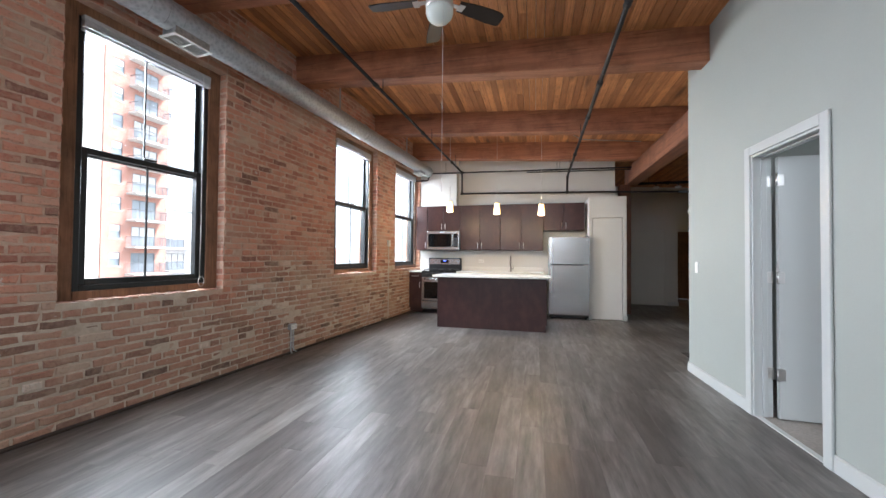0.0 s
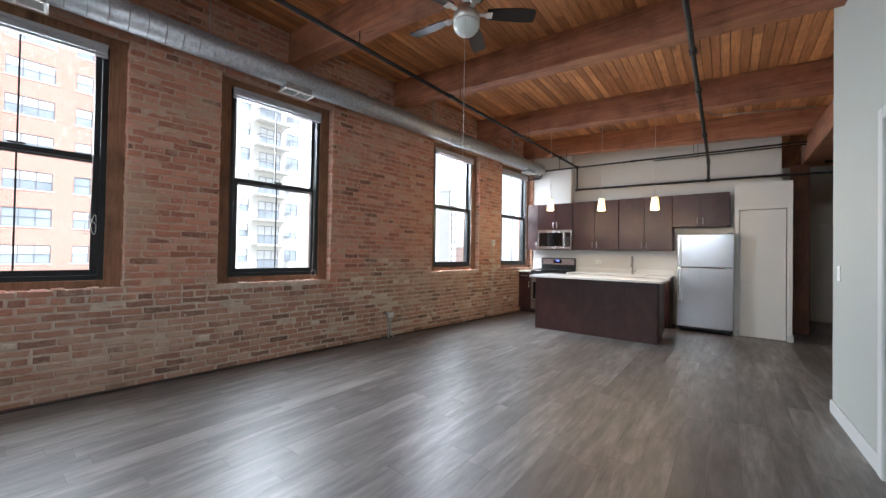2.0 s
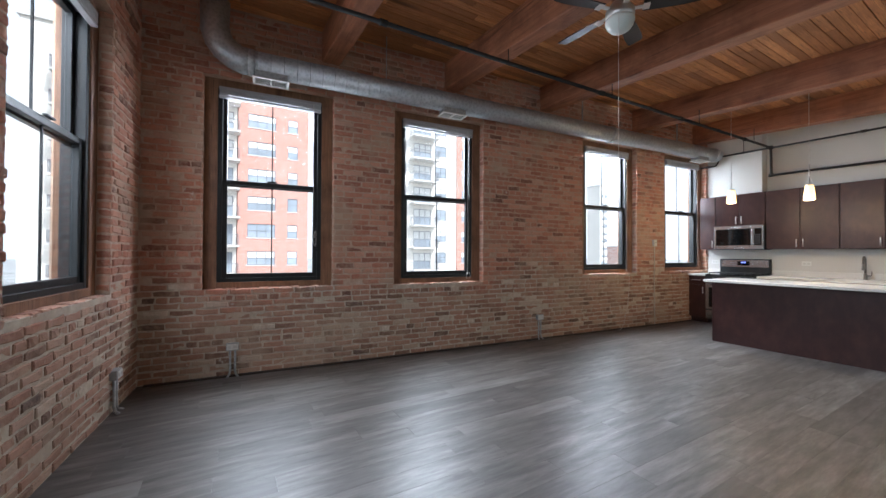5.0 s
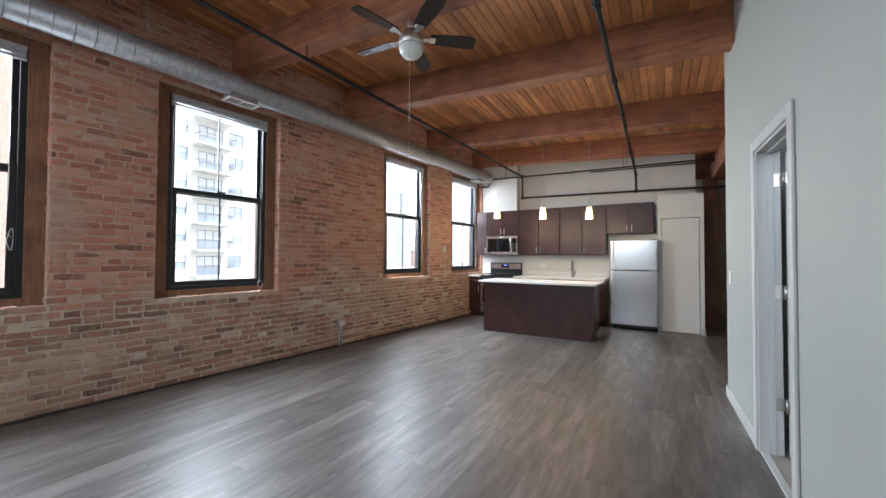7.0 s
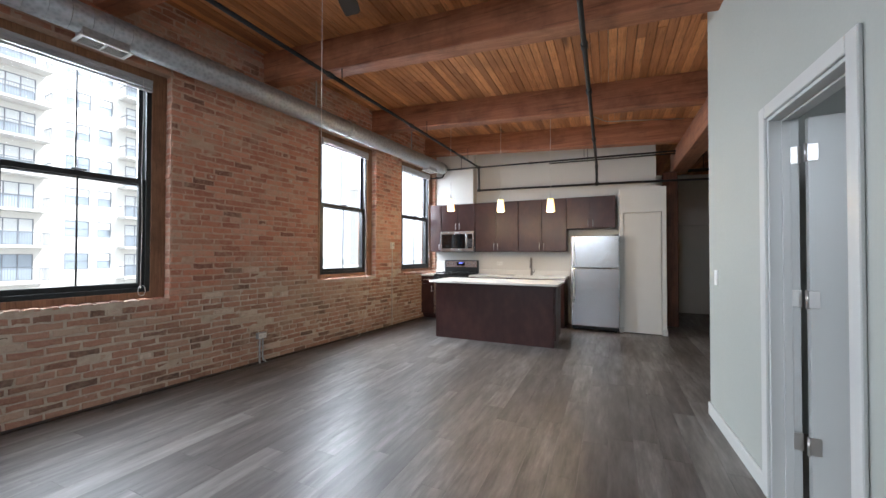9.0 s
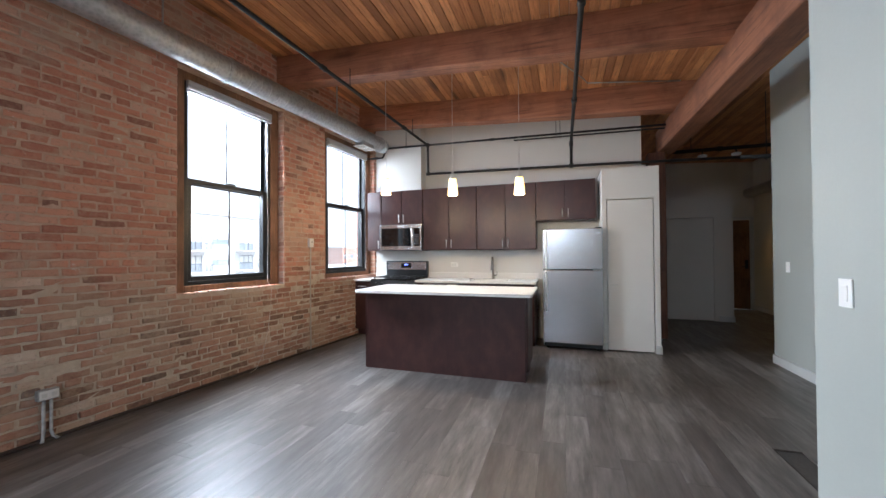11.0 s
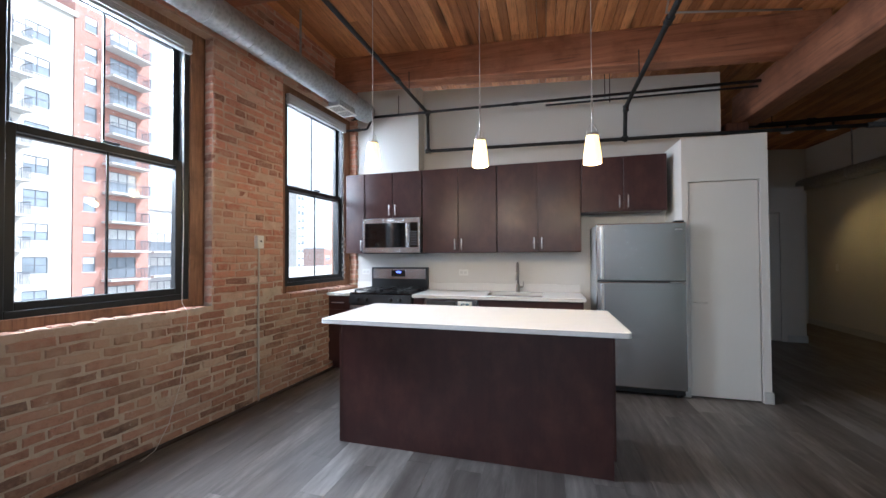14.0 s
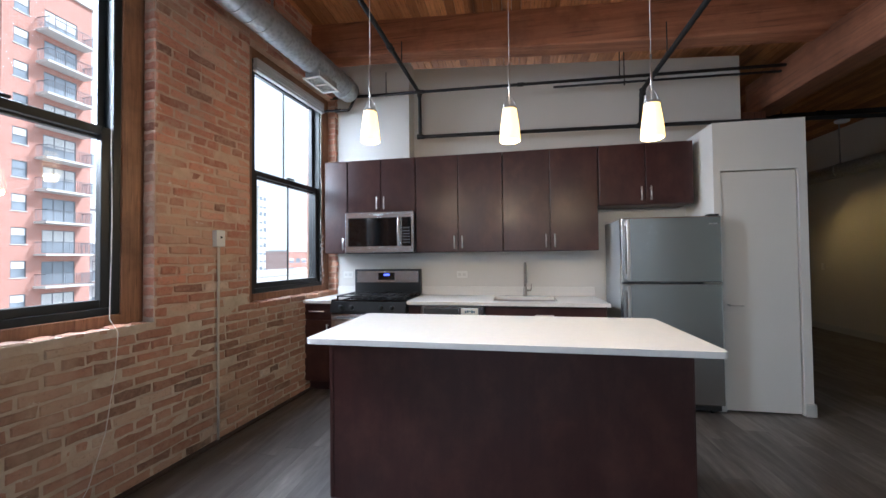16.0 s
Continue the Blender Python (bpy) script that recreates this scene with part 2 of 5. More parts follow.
def veneer_material():
    s = Shade("espresso_veneer", 0.36)
    g = s.noise(s.place((14, 14, 1.2), world_space=True), 2.0, 6, 0.6)
    c = s.ramp(g, [(0.25, (0.034, 0.0105, 0.0095)), (0.75, (0.046, 0.0150, 0.0130))])
    v = s.place((1, 1, 0.7), world_space=True)
    c = s.mix(s.span(s.noise(v, 6, 6, 0.65), 0.44, 0.72, 0, 0.55), c, (0.092, 0.037, 0.028))
    c = s.mix(s.span(s.noise(v, 2.3, 5, 0.6), 0.48, 0.70, 0, 0.5), c, (0.022, 0.0075, 0.0075))
    s.color(c)
    s.roughness(s.span(s.noise(v, 4, 5, 0.6), 0.3, 0.7, 0.30, 0.42))
    s.bump(g, 0.04, 0.001)
    return s.mat


def steel_material(name="brushed_steel", along=(0.6, 0.6, 9), color=(0.56, 0.565, 0.57), rough=0.24):
    s = Shade(name, rough, 1.0, color)
    g = s.noise(s.place(along, world_space=True), 3, 2)
    s.roughness(s.span(g, 0.3, 0.7, rough - 0.02, rough + 0.03))
    s.bump(s.noise(s.place((3.2, 3.2, 0.5), world_space=True), 1.0, 1), 0.10, 0.03)
    return s.mat


def galvanised_material():
    s = Shade("galvanised_steel", 0.5, 0.75, (0.45, 0.47, 0.48))
    v = s.node("ShaderNodeTexVoronoi", Scale=32.0)
    s.link(s.place(world_space=True), v.inputs["Vector"])
    s.color(s.ramp(v.outputs["Distance"], [(0.0, (0.33, 0.35, 0.36)), (0.7, (0.52, 0.54, 0.55))]))
    s.roughness(s.span(v.outputs["Distance"], 0, 0.6, 0.42, 0.58))
    return s.mat


def glass_material():
    m = bpy.data.materials.new("window_glass")
    m.use_nodes = True
    t = m.node_tree
    clear, gloss, mixer = t.nodes.new("ShaderNodeBsdfTransparent"), t.nodes.new("ShaderNodeBsdfGlossy"), t.nodes.new("ShaderNodeMixShader")
    weight, span = t.nodes.new("ShaderNodeLayerWeight"), t.nodes.new("ShaderNodeMapRange")
    weight.inputs["Blend"].default_value = 0.5
    span.interpolation_type = "SMOOTHERSTEP"
    for i, x in enumerate((0.45, 1.0, 0.03, 0.5)):
        span.inputs[i + 1].default_value = x
    gloss.inputs["Roughness"].default_value = 0.0
    clear.inputs["Color"].default_value = (0.97, 0.98, 0.98, 1)
    t.links.new(weight.outputs["Facing"], span.inputs[0])
    t.links.new(span.outputs[0], mixer.inputs[0])
    t.links.new(clear.outputs[0], mixer.inputs[1])
    t.links.new(gloss.outputs[0], mixer.inputs[2])
    t.links.new(mixer.outputs[0], t.nodes["Material Output"].inputs["Surface"])
    return m


def glowing(name, color, strength):
    s = Shade(name, 0.4, 0, (0.9, 0.88, 0.8))
    s.bsdf.inputs["Emission Color"].default_value = (*color, 1)
    s.bsdf.inputs["Emission Strength"].default_value = strength
    return s.mat


MORTAR = mortar_material()
BRICK, BRICK_REST = brick_material("old_brick", False), brick_material("old_brick_run", True)
# wall white darkened in the colour to offset window light on the partition
DIMMED_WHITE = plain("dimmed_wall_paint", (0.365, 0.388, 0.358), 0.6, vary=0.03, depth=0.12)
KITCHEN = plain("warm_white_paint", (0.66, 0.65, 0.615), 0.6, vary=0.03, depth=0.12)
TRIM = plain("white_trim_gloss", (0.53, 0.545, 0.53), 0.35, vary=0.02, depth=0.05)
GREY_WALL = plain("off_white_paint", (0.62, 0.605, 0.55), 0.65, vary=0.03)
BEAM_WOOD = timber_material("beam_timber", (0.29, 0.112, 0.058), (0.50, 0.215, 0.112), "x", 0.6, False, 3.6)
# beam timber at about 0.6: the passage's shade is put into the colour
GIRDER_SHADED = timber_material("girder_timber_shaded", (0.17, 0.066, 0.034), (0.31, 0.13, 0.067), "y", 0.6, False, 3.6)
# post colour lowered as well, for the little light that reaches it
POST_SHADED = timber_material("post_timber_shaded", (0.09, 0.030, 0.016), (0.22, 0.080, 0.040), "z", 0.6)
DECK = timber_material("deck_boards", (0.42, 0.155, 0.050), (0.78, 0.37, 0.145), "y", 0.6, True)
FRAME_WOOD = timber_material("window_casing_wood", (0.20, 0.095, 0.050), (0.34, 0.175, 0.095), "z", 0.55)
PLANK, PLANK_REST = plank_material("grey_plank", False), plank_material("grey_plank_run", True)
VENEER = veneer_material()
QUARTZ = plain("white_quartz", (0.80, 0.79, 0.76), 0.22, grain=120, depth=0.0, vary=0.02, stain=40)
STEEL = steel_material()
CHROME = steel_material("satin_nickel", (1, 1, 1), (0.66, 0.645, 0.62), 0.38)
NICKEL = steel_material("brushed_nickel", (1, 1, 1), (0.33, 0.315, 0.295), 0.30)
GALV = galvanised_material()
BLACK = plain("black_paint", (0.012, 0.014, 0.015), 0.4, depth=0.05)
BLACK_PIPE = plain("black_iron", (0.011, 0.011, 0.011), 0.62, depth=0.2)
BLACK_GLASS = plain("black_glass", (0.006, 0.006, 0.007), 0.06, depth=0.0)
FAN_BLADE = plain("dark_blade", (0.020, 0.014, 0.012), 0.4)
PLASTIC = plain("white_plastic", (0.78, 0.78, 0.75), 0.4, depth=0.0)
GLASS = glass_material()
CARPET = plain("beige_carpet", (0.30, 0.27, 0.24), 1.0, grain=400, depth=1.0, vary=0.15, stain=60)

# ---- shell ----
def holed_wall(spans, u0, u1, z0, z1, n0, n1, along_y=True):
    """A wall of boxes along u, open at spans of (u from, u to, z from, z to)."""
    bm = bmesh.new()

    def put(ua, ub, za, zb):
        if ub - ua > 1e-4 and zb - za > 1e-4:
            a, b = ((n0, ua, za), (n1, ub, zb)) if along_y else ((ua, n0, za), (ub, n1, zb))
            box(bm, a, b)
    at = u0
    for a, b, c, d in sorted(spans):
        put(at, a, z0, z1)
        put(a, b, z0, c)
        put(a, b, d, z1)
        at = b
    put(at, u1, z0, z1)
    return bm


TOP = 4.0
west_holes = [(u - HALF, u + HALF, SILL + lift, HEAD + lift) for u, lift, n in WINDOWS]
south_holes = [(u - HALF, u + HALF, SILL, HEAD) for u, n in END_WINDOWS]
west = structure("wall_west", holed_wall(west_holes, END - 0.3, 5.0, -0.3, TOP, -0.36, -0.006), MORTAR, "old brick outer wall with four tall windows", "wall")
west.matrix_world = SHELL
south = structure("wall_south", holed_wall(south_holes, 0.0, 9.0, -0.3, TOP, END - 0.36, END - 0.006, False), MORTAR, "old brick end wall with tall windows", "wall")
south.matrix_world = SHELL

structure("subfloor", boxes(((-2.85, -0.5, -0.3), (5.9, 14.4, -0.012))), plain("subfloor", (0.05, 0.045, 0.04), 0.9), "dark base under the floor planks", "floor")
structure("wall_kitchen", boxes(((-2.15, BACK, 0), (2.44, BACK + 0.42, 2.42)), ((-2.15, BACK, 2.42), (-1.05, BACK + 0.42, 3.60))), KITCHEN, "white painted kitchen wall behind the cabinets", "wall")
bm = boxes(((-1.05, UPPER, 2.42), (2.42, UPPER + 0.2, 3.50)))
for v in bm.verts:
    if v.co.z > 3:
        v.co.z = 3.60 - 0.062 * (v.co.x + 1.05)
structure("wall_kitchen_upper", bm, KITCHEN, "white painted wall set back above the cabinets", "wall")
DOOR_A, DOOR_B, DOOR_H = 3.905, 4.628, 2.075
structure("wall_east", holed_wall([(DOOR_A, DOOR_B, 0, DOOR_H)], -0.6, 5.80, 0, TOP, EAST, EAST + 0.12), DIMMED_WHITE, "white painted partition with an open doorway", "wall").matrix_world = LEAN
structure("wall_bedroom_north", boxes(((EAST + 0.12, 5.68, 0), (3.67, 5.80, TOP))), DIMMED_WHITE, "white painted partition return", "wall")
structure("wall_passage", boxes(((3.67, 5.68, 0), (3.79, 9.03, TOP)), ((3.79, 8.91, 0), (5.45, 9.03, TOP))), DIMMED_WHITE, "white painted partition along the passage", "wall")
structure("wall_closet", holed_wall([(2.96, 4.03, 0, 1.99)], 1.6, 4.34, 0, 2.38, 11.93, 12.05, False), GREY_WALL, "low off-white closet wall open above", "wall")
structure("wall_closet_side", boxes(((4.22, 12.05, 0), (4.34, 13.85, 2.38))), GREY_WALL, "off-white side of the closet", "wall")
structure("wall_entry_side", boxes(((5.45, 8.91, 0), (5.57, 14.2, TOP))), GREY_WALL, "off-white wall of the entry passage", "wall")
structure("wall_entry_end", holed_wall([(4.48, 5.37, 0, 2.06)], 1.5, 5.45, 0, TOP, 13.85, 13.97, False), GREY_WALL, "off-white wall at the passage end", "wall")
structure("wall_behind_kitchen", boxes(((1.48, 10.0, 0), (1.6, 14.0, 3.25))), GREY_WALL, "off-white wall behind the kitchen", "wall")
structure("wall_bedroom_east", boxes(((5.45, -0.9, 0), (5.57, 8.91, TOP))), DIMMED_WHITE, "white bedroom wall", "wall")
structure("bedroom_carpet", boxes(((EAST + 0.045, -0.6, -0.011), (5.40, 5.66, 0.006))), CARPET, "beige looped bedroom carpet", "carpet").matrix_world = LEAN
def eave(y):
    """Where the roof ends over the skewed brick wall."""
    return -2.60 + math.tan(radians(-SKEW)) * (y - 5.0)


bm = boxes(((-3.4, -1.2, CEIL + 0.06), (6.2, 14.5, CEIL + 0.6)))
for v in bm.verts:
    if v.co.x < 0:
        v.co.x = eave(v.co.y)
structure("roof", sheared(bm), GREY_WALL, "roof over the boards", "roof")

bm = bmesh.new()
rnd = random.Random(4)
x = -3.2
while x < 5.9:
    w = 0.0895
    y = -1.0 - rnd.random() * 2
    last = min(14.3, 5.0 + (x + w + 2.60) / math.tan(radians(-SKEW)))
    while y < last - 0.05:
        l = min(2.6 + rnd.random() * 2.6, last - y)
        dz = rnd.random() * 0.005
        box(bm, (x + 0.002, y + 0.001, CEIL + dz), (x + w - 0.002, y + l - 0.001, CEIL + 0.058), 0.004)
        y += l
    x += w
structure("ceiling", sheared(bm), DECK, "ceiling of exposed stained wooden roof boards", "ceiling")


def beam_mesh(a, b, seed):
    """A rough-sawn timber: long box cut in steps, its edges worn uneven."""
    bm = bmesh.new()
    r = random.Random(seed)
    axis = max(range(3), key=lambda k: b[k] - a[k])
    box(bm, a, b)
    bmesh.ops.bevel(bm, geom=bm.edges[:], offset=0.014, segments=2, affect="EDGES", profile=0.5)
    long_edges = [e for e in bm.edges if abs(e.verts[0].co[axis] - e.verts[1].co[axis]) > 0.5]
    bmesh.ops.subdivide_edges(bm, edges=long_edges, cuts=14, use_grid_fill=True)
    for v in bm.verts:
        s = noise.noise_vector(Vector(v.co) * 1.7 + Vector((seed, 0, 0)))
        v.co += 0.006 * s
    return bm


BEAMS = (2.22, 3.79, 5.40, 7.46, 9.19)
for k, y in enumerate(BEAMS):
    x1 = EAST + 0.02 if y < 5.9 else 3.0
    b = structure("ceiling_beam", sheared(beam_mesh((eave(y) + 0.10, y - 0.10, BEAM), (x1, y + 0.10, CEIL + 0.012), k)), BEAM_WOOD, "heavy reddish timber beam under the boards", "beam")
    b["group"] = "timber ceiling beams"
structure("girder", beam_mesh((2.70, 5.80, 2.865), (2.95, 10.22, 3.215), 9), GIRDER_SHADED, "heavy timber girder on a post", "beam")
structure("post", beam_mesh((2.56, 10.03, 0), (2.795, 10.24, 2.868), 11), POST_SHADED, "timber post under the girder, coloured dark for the dim passage", "post")


# ---- windows ----
def sash(bm, y0, y1, z0, z1, n, w, d):
    box(bm, (n, y0, z0), (n + d, y0 + w, z1), 0.003)
    box(bm, (n, y1 - w, z0), (n + d, y1, z1), 0.003)
    box(bm, (n, y0 + w, z0), (n + d, y1 - w, z0 + w), 0.003)
    box(bm, (n, y0 + w, z1 - w), (n + d, y1 - w, z1), 0.003)


def window(name, m, label):
    """A double-hung window; local x into the room, y along the wall, z up from the floor, 0 on the brick face."""
    t = thing(name, m, label, "window", "tall double-hung windows", "structure")
    bm = bmesh.new()
    h, c = HALF, 0.125
    box(bm, (-0.30, -h, SILL), (-0.095, -h + c, HEAD), 0.004)
    box(bm, (-0.30, h - c, SILL), (-0.095, h, HEAD), 0.004)
    box(bm, (-0.30, -h + c, HEAD - 0.09), (-0.095, h - c, HEAD), 0.004)
    box(bm, (-0.30, -h + c, SILL), (-0.090, h - c, SILL + 0.07), 0.004)
    part("casing", bm, FRAME_WOOD, t, "reddish wooden window casing")
    a, z0, z1, zm = h - c, SILL + 0.07, HEAD - 0.09, 2.085
    bm = bmesh.new()
    sash(bm, -a, a, z0, z1, -0.25, 0.042, 0.145)
    part("window_frame", bm, BLACK, t, "black metal window frame")
    a -= 0.042
    bm = bmesh.new()
    sash(bm, -a, a, z0 + 0.042, zm + 0.03, -0.165, 0.048, 0.04)
    low = part("lower_sash", bm, BLACK, t)
    part("pane", boxes(((-0.150, -a + 0.04, z0 + 0.08), (-0.146, a - 0.04, zm - 0.01))), GLASS, low).visible_shadow = False
    part("muntin", boxes(((-0.153, -0.006, z0 + 0.09), (-0.141, 0.006, zm - 0.018))), BLACK, low)
    bm = bmesh.new()
    sash(bm, -a, a, zm - 0.03, z1 - 0.04, -0.215, 0.040, 0.04)
    top = part("upper_sash", bm, BLACK, t)
    part("pane", boxes(((-0.200, -a + 0.035, zm), (-0.196, a - 0.035, z1 - 0.075))), GLASS, top).visible_shadow = False
    part("muntin", boxes(((-0.203, -0.006, zm + 0.01), (-0.191, 0.006, z1 - 0.08))), BLACK, top)
    part("sash_lock", boxes(((-0.128, -0.05, zm + 0.03), (-0.10, 0.05, zm + 0.045)), bevel=0.003), BLACK, low)
    bw = h - c - 0.012
    blind = thing("window_blind", m, "grey slatted blind drawn up under the window head", "blind", "drawn-up blinds")
    part("head_rail", boxes(((-0.098, -bw, HEAD - 0.125), (-0.055, bw, HEAD - 0.092)), bevel=0.003), BLIND, blind)
    for k in range(6):
        part("slat", boxes(((-0.103 + 0.002 * (k % 2), -bw + 0.004, HEAD - 0.135 - 0.008 * k), (-0.055, bw - 0.004, HEAD - 0.129 - 0.008 * k))), BLIND, blind)
    part("bottom_rail", boxes(((-0.101, -bw, HEAD - 0.205), (-0.055, bw, HEAD - 0.184)), bevel=0.003), BLIND, blind)
    return t


BLIND = plain("blind_slats", (0.45, 0.45, 0.46), 0.45, depth=0.0)
CORD = plain("blind_cord", (0.72, 0.70, 0.66), 0.7, depth=0.0)
for u, lift, n in WINDOWS:
    window(n, SHELL @ pose(0, u, lift), "tall double-hung black window in a wooden casing")
for u, n in END_WINDOWS:
    window(n, SHELL @ pose(u, END, 0, 0, 0, 90), "tall double-hung black window in the end wall")


def cord(name, points, label):
    tagged(part(name, tube(bmesh.new(), points, 0.0025, 5), CORD), label, "cord", "blind cords").matrix_world = SHELL


def hang(u, n, z0, z1, sway=0.0):
    return [(n + sway * math.sin(3.1 * k / 11), u + 0.004 * math.sin(k), z0 + (z1 - z0) * k / 11) for k in range(12)]


cord("blind_cord", hang(-2.97, -0.05, 3.0, 1.5) + [(-0.05 + 0.03 * math.sin(a), -2.97 + 0.035 * math.cos(a), 1.45 + 0.09 * math.sin(2 * a)) for a in [0.3 * k for k in range(22)]], "white blind cord knotted beside the sash")
cord("blind_cord", hang(-0.93, -0.05, 3.0, 1.0) + [(-0.03, -0.93 + 0.03 * math.sin(a), 0.98 + 0.05 * math.cos(a)) for a in [0.5 * k for k in range(13)]], "white blind cord hanging beside the sash")
cord("blind_cord", hang(2.27, -0.05, 3.0, 1.0) + [(0.012, 2.27, 0.93), (0.02, 2.25, 0.7), (0.03, 2.20, 0.4), (0.035, 2.12, 0.15), (0.05, 2.02, 0.012), (0.1, 1.9, 0.008)], "white blind cord trailing down to the floor")
cord("blind_cord", hang(4.33, -0.05, 3.0, 1.6) + [(-0.05 + 0.01 * k % 0.03, 4.33 + 0.025 * math.sin(1.7 * k), 1.6 - 0.02 * k) for k in range(28)], "white blind cord looped beside the sash")

# ---- trims and doors ----
def skirting(points, name="baseboard"):
    (x0, y0), (x1, y1) = points
    bm = boxes(((min(x0, x1), min(y0, y1), 0), (max(x0, x1), max(y0, y1), 0.095)), ((min(x0, x1), min(y0, y1), 0.097), (max(x0, x1), max(y0, y1), 0.105)), bevel=0.003)
    return structure(name, bm, TRIM, "low white painted baseboard", "baseboard")


CAS = 0.072
skirting(((EAST - 0.014, DOOR_B + CAS + 0.002), (EAST - 0.001, 5.813))).matrix_world = LEAN
skirting(((EAST - 0.014, 0.45), (EAST - 0.001, DOOR_A - CAS - 0.002))).matrix_world = LEAN
skirting(((EAST - 0.014, 5.801), (3.669, 5.814)))
skirting(((3.655, 5.82), (3.669, 9.044)))
skirting(((3.655, 9.031), (5.44, 9.045)))
skirting(((5.436, 9.05), (5.449, 13.84)))
skirting(((1.61, 11.916), (2.88, 11.929)))
skirting(((4.10, 11.916), (4.354, 11.929)))

bm = bmesh.new()
for a, b in (((EAST - 0.018, DOOR_A - CAS, 0), (EAST - 0.001, DOOR_A, DOOR_H + CAS)), ((EAST - 0.018, DOOR_B, 0), (EAST - 0.001, DOOR_B + CAS, DOOR_H + CAS)), ((EAST - 0.018, DOOR_A, DOOR_H), (EAST - 0.001, DOOR_B, DOOR_H + CAS))):
    box(bm, a, b, 0.004)
structure("door_casing", bm, TRIM, "white moulded casing round the bedroom doorway", "casing").matrix_world = LEAN
bm = bmesh.new()
for a, b in (((EAST - 0.004, DOOR_A - 0.001, 0), (EAST + 0.124, DOOR_A + 0.018, DOOR_H)), ((EAST - 0.004, DOOR_B - 0.018, 0), (EAST + 0.124, DOOR_B + 0.001, DOOR_H)), ((EAST - 0.004, DOOR_A + 0.018, DOOR_H - 0.018), (EAST + 0.124, DOOR_B - 0.018, DOOR_H)), ((EAST + 0.05, DOOR_A + 0.018, 0), (EAST + 0.085, DOOR_A + 0.030, DOOR_H - 0.018)), ((EAST + 0.05, DOOR_B - 0.030, 0), (EAST + 0.085, DOOR_B - 0.018, DOOR_H - 0.018)), ((EAST + 0.05, DOOR_A + 0.03, DOOR_H - 0.03), (EAST + 0.085, DOOR_B - 0.03, DOOR_H - 0.018))):
    box(bm, a, b, 0.002)
structure("door_jamb", bm, TRIM, "white painted door jamb with stops", "door frame").matrix_world = LEAN
structure("threshold", boxes(((EAST + 0.0, DOOR_A + 0.018, 0.0), (EAST + 0.045, DOOR_B - 0.018, 0.010)), bevel=0.003), TRIM, "pale metal threshold strip", "threshold").matrix_world = LEAN

d = thing("door_1", LEAN @ pose(EAST + 0.135, DOOR_B - 0.02, 0, 0, 0, -4), "white flush bedroom door standing open into the room", "door", kind="structure")
part("leaf", boxes(((0.012, -0.04, 0.012), (0.690, 0.0, 2.045)), bevel=0.003), TRIM, d)
for z in (0.35, 1.10, 1.86):
    bm = boxes(((0.004, -0.046, z - 0.045), (0.050, -0.041, z + 0.045)), ((-0.05, -0.004, z - 0.045), (-0.006, 0.001, z + 0.045)), bevel=0.002)
    tube(bm, [(-0.002, -0.05, z - 0.047), (-0.002, -0.05, z + 0.047)], 0.007, 10)
    for dz in (-0.03, 0.0, 0.03):
        tube(bm, [(0.03, -0.047, z + dz), (0.03, -0.0485, z + dz)], 0.004, 8)
    part("hinge", bm, CHROME, d, "bright steel door hinge")


def plate(name, m, w, h, label, category, slots):
    """A wall plate; local x out of the wall, y along it."""
    t = thing(name, m, label, category)
    part("cover", boxes(((0, -w / 2, -h / 2), (0.006, w / 2, h / 2)), bevel=0.002), PLASTIC, t)
    for y, z, a, b, mat in slots:
        part("switch" if mat is PLASTIC else "socket", boxes(((0.005, y - a / 2, z - b / 2), (0.0095, y + a / 2, z + b / 2)), bevel=0.001), mat, t)
    return t


SOCKET = plain("socket_plastic", (0.66, 0.66, 0.63), 0.45, depth=0.0)
plate("light_switch", LEAN @ pose(EAST - 0.001, 5.60, 1.15, 0, 0, 180), 0.075, 0.118, "white rocker light switch on the white partition", "light switch", [(0, 0, 0.032, 0.066, PLASTIC)])
plate("light_switch", pose(3.669, 8.72, 1.15, 0, 0, 180), 0.075, 0.118, "white rocker light switch in the passage", "light switch", [(0, 0, 0.032, 0.066, PLASTIC)])
plate("light_switch", pose(5.449, 13.1, 1.10, 0, 0, 180), 0.075, 0.118, "white light switch beside the entry door", "light switch", [(0, 0, 0.032, 0.066, PLASTIC)])
for x in (-1.80, -0.46):
    plate("wall_outlet", pose(x, BACK - 0.001, 1.14, 0, 0, -90), 0.118, 0.075, "white double power outlet above the worktop", "outlet", [(-0.025, 0, 0.034, 0.03, SOCKET), (0.025, 0, 0.034, 0.03, SOCKET)])


def surface_box(u, z, label, drop, wall=SHELL, width=0.115, height=0.075):
    t = thing("outlet_box", wall @ pose(0, u, 0), label, "outlet")
    part("box", boxes(((-0.004, -width / 2, z - height / 2), (0.048, width / 2, z + height / 2)), bevel=0.004), GALV, t)
    part("cover", boxes(((0.049, -width / 2 + 0.006, z - height / 2 + 0.006), (0.053, width / 2 - 0.006, z + height / 2 - 0.006)), bevel=0.002), PLASTIC, t)
    for k in (-1, 1):
        part("socket", boxes(((0.0535, k * width * 0.23 - 0.015, z - 0.014), (0.056, k * width * 0.23 + 0.015, z + 0.014)), bevel=0.001), SOCKET, t)
    for dy in drop:
        part("conduit", tube(bmesh.new(), [(0.02, dy, z - height / 2), (0.02, dy, 0.06), (0.03, dy * 1.4, 0.02), (0.06, dy * 2.2, 0.001)], 0.011, 10), GALV, t)


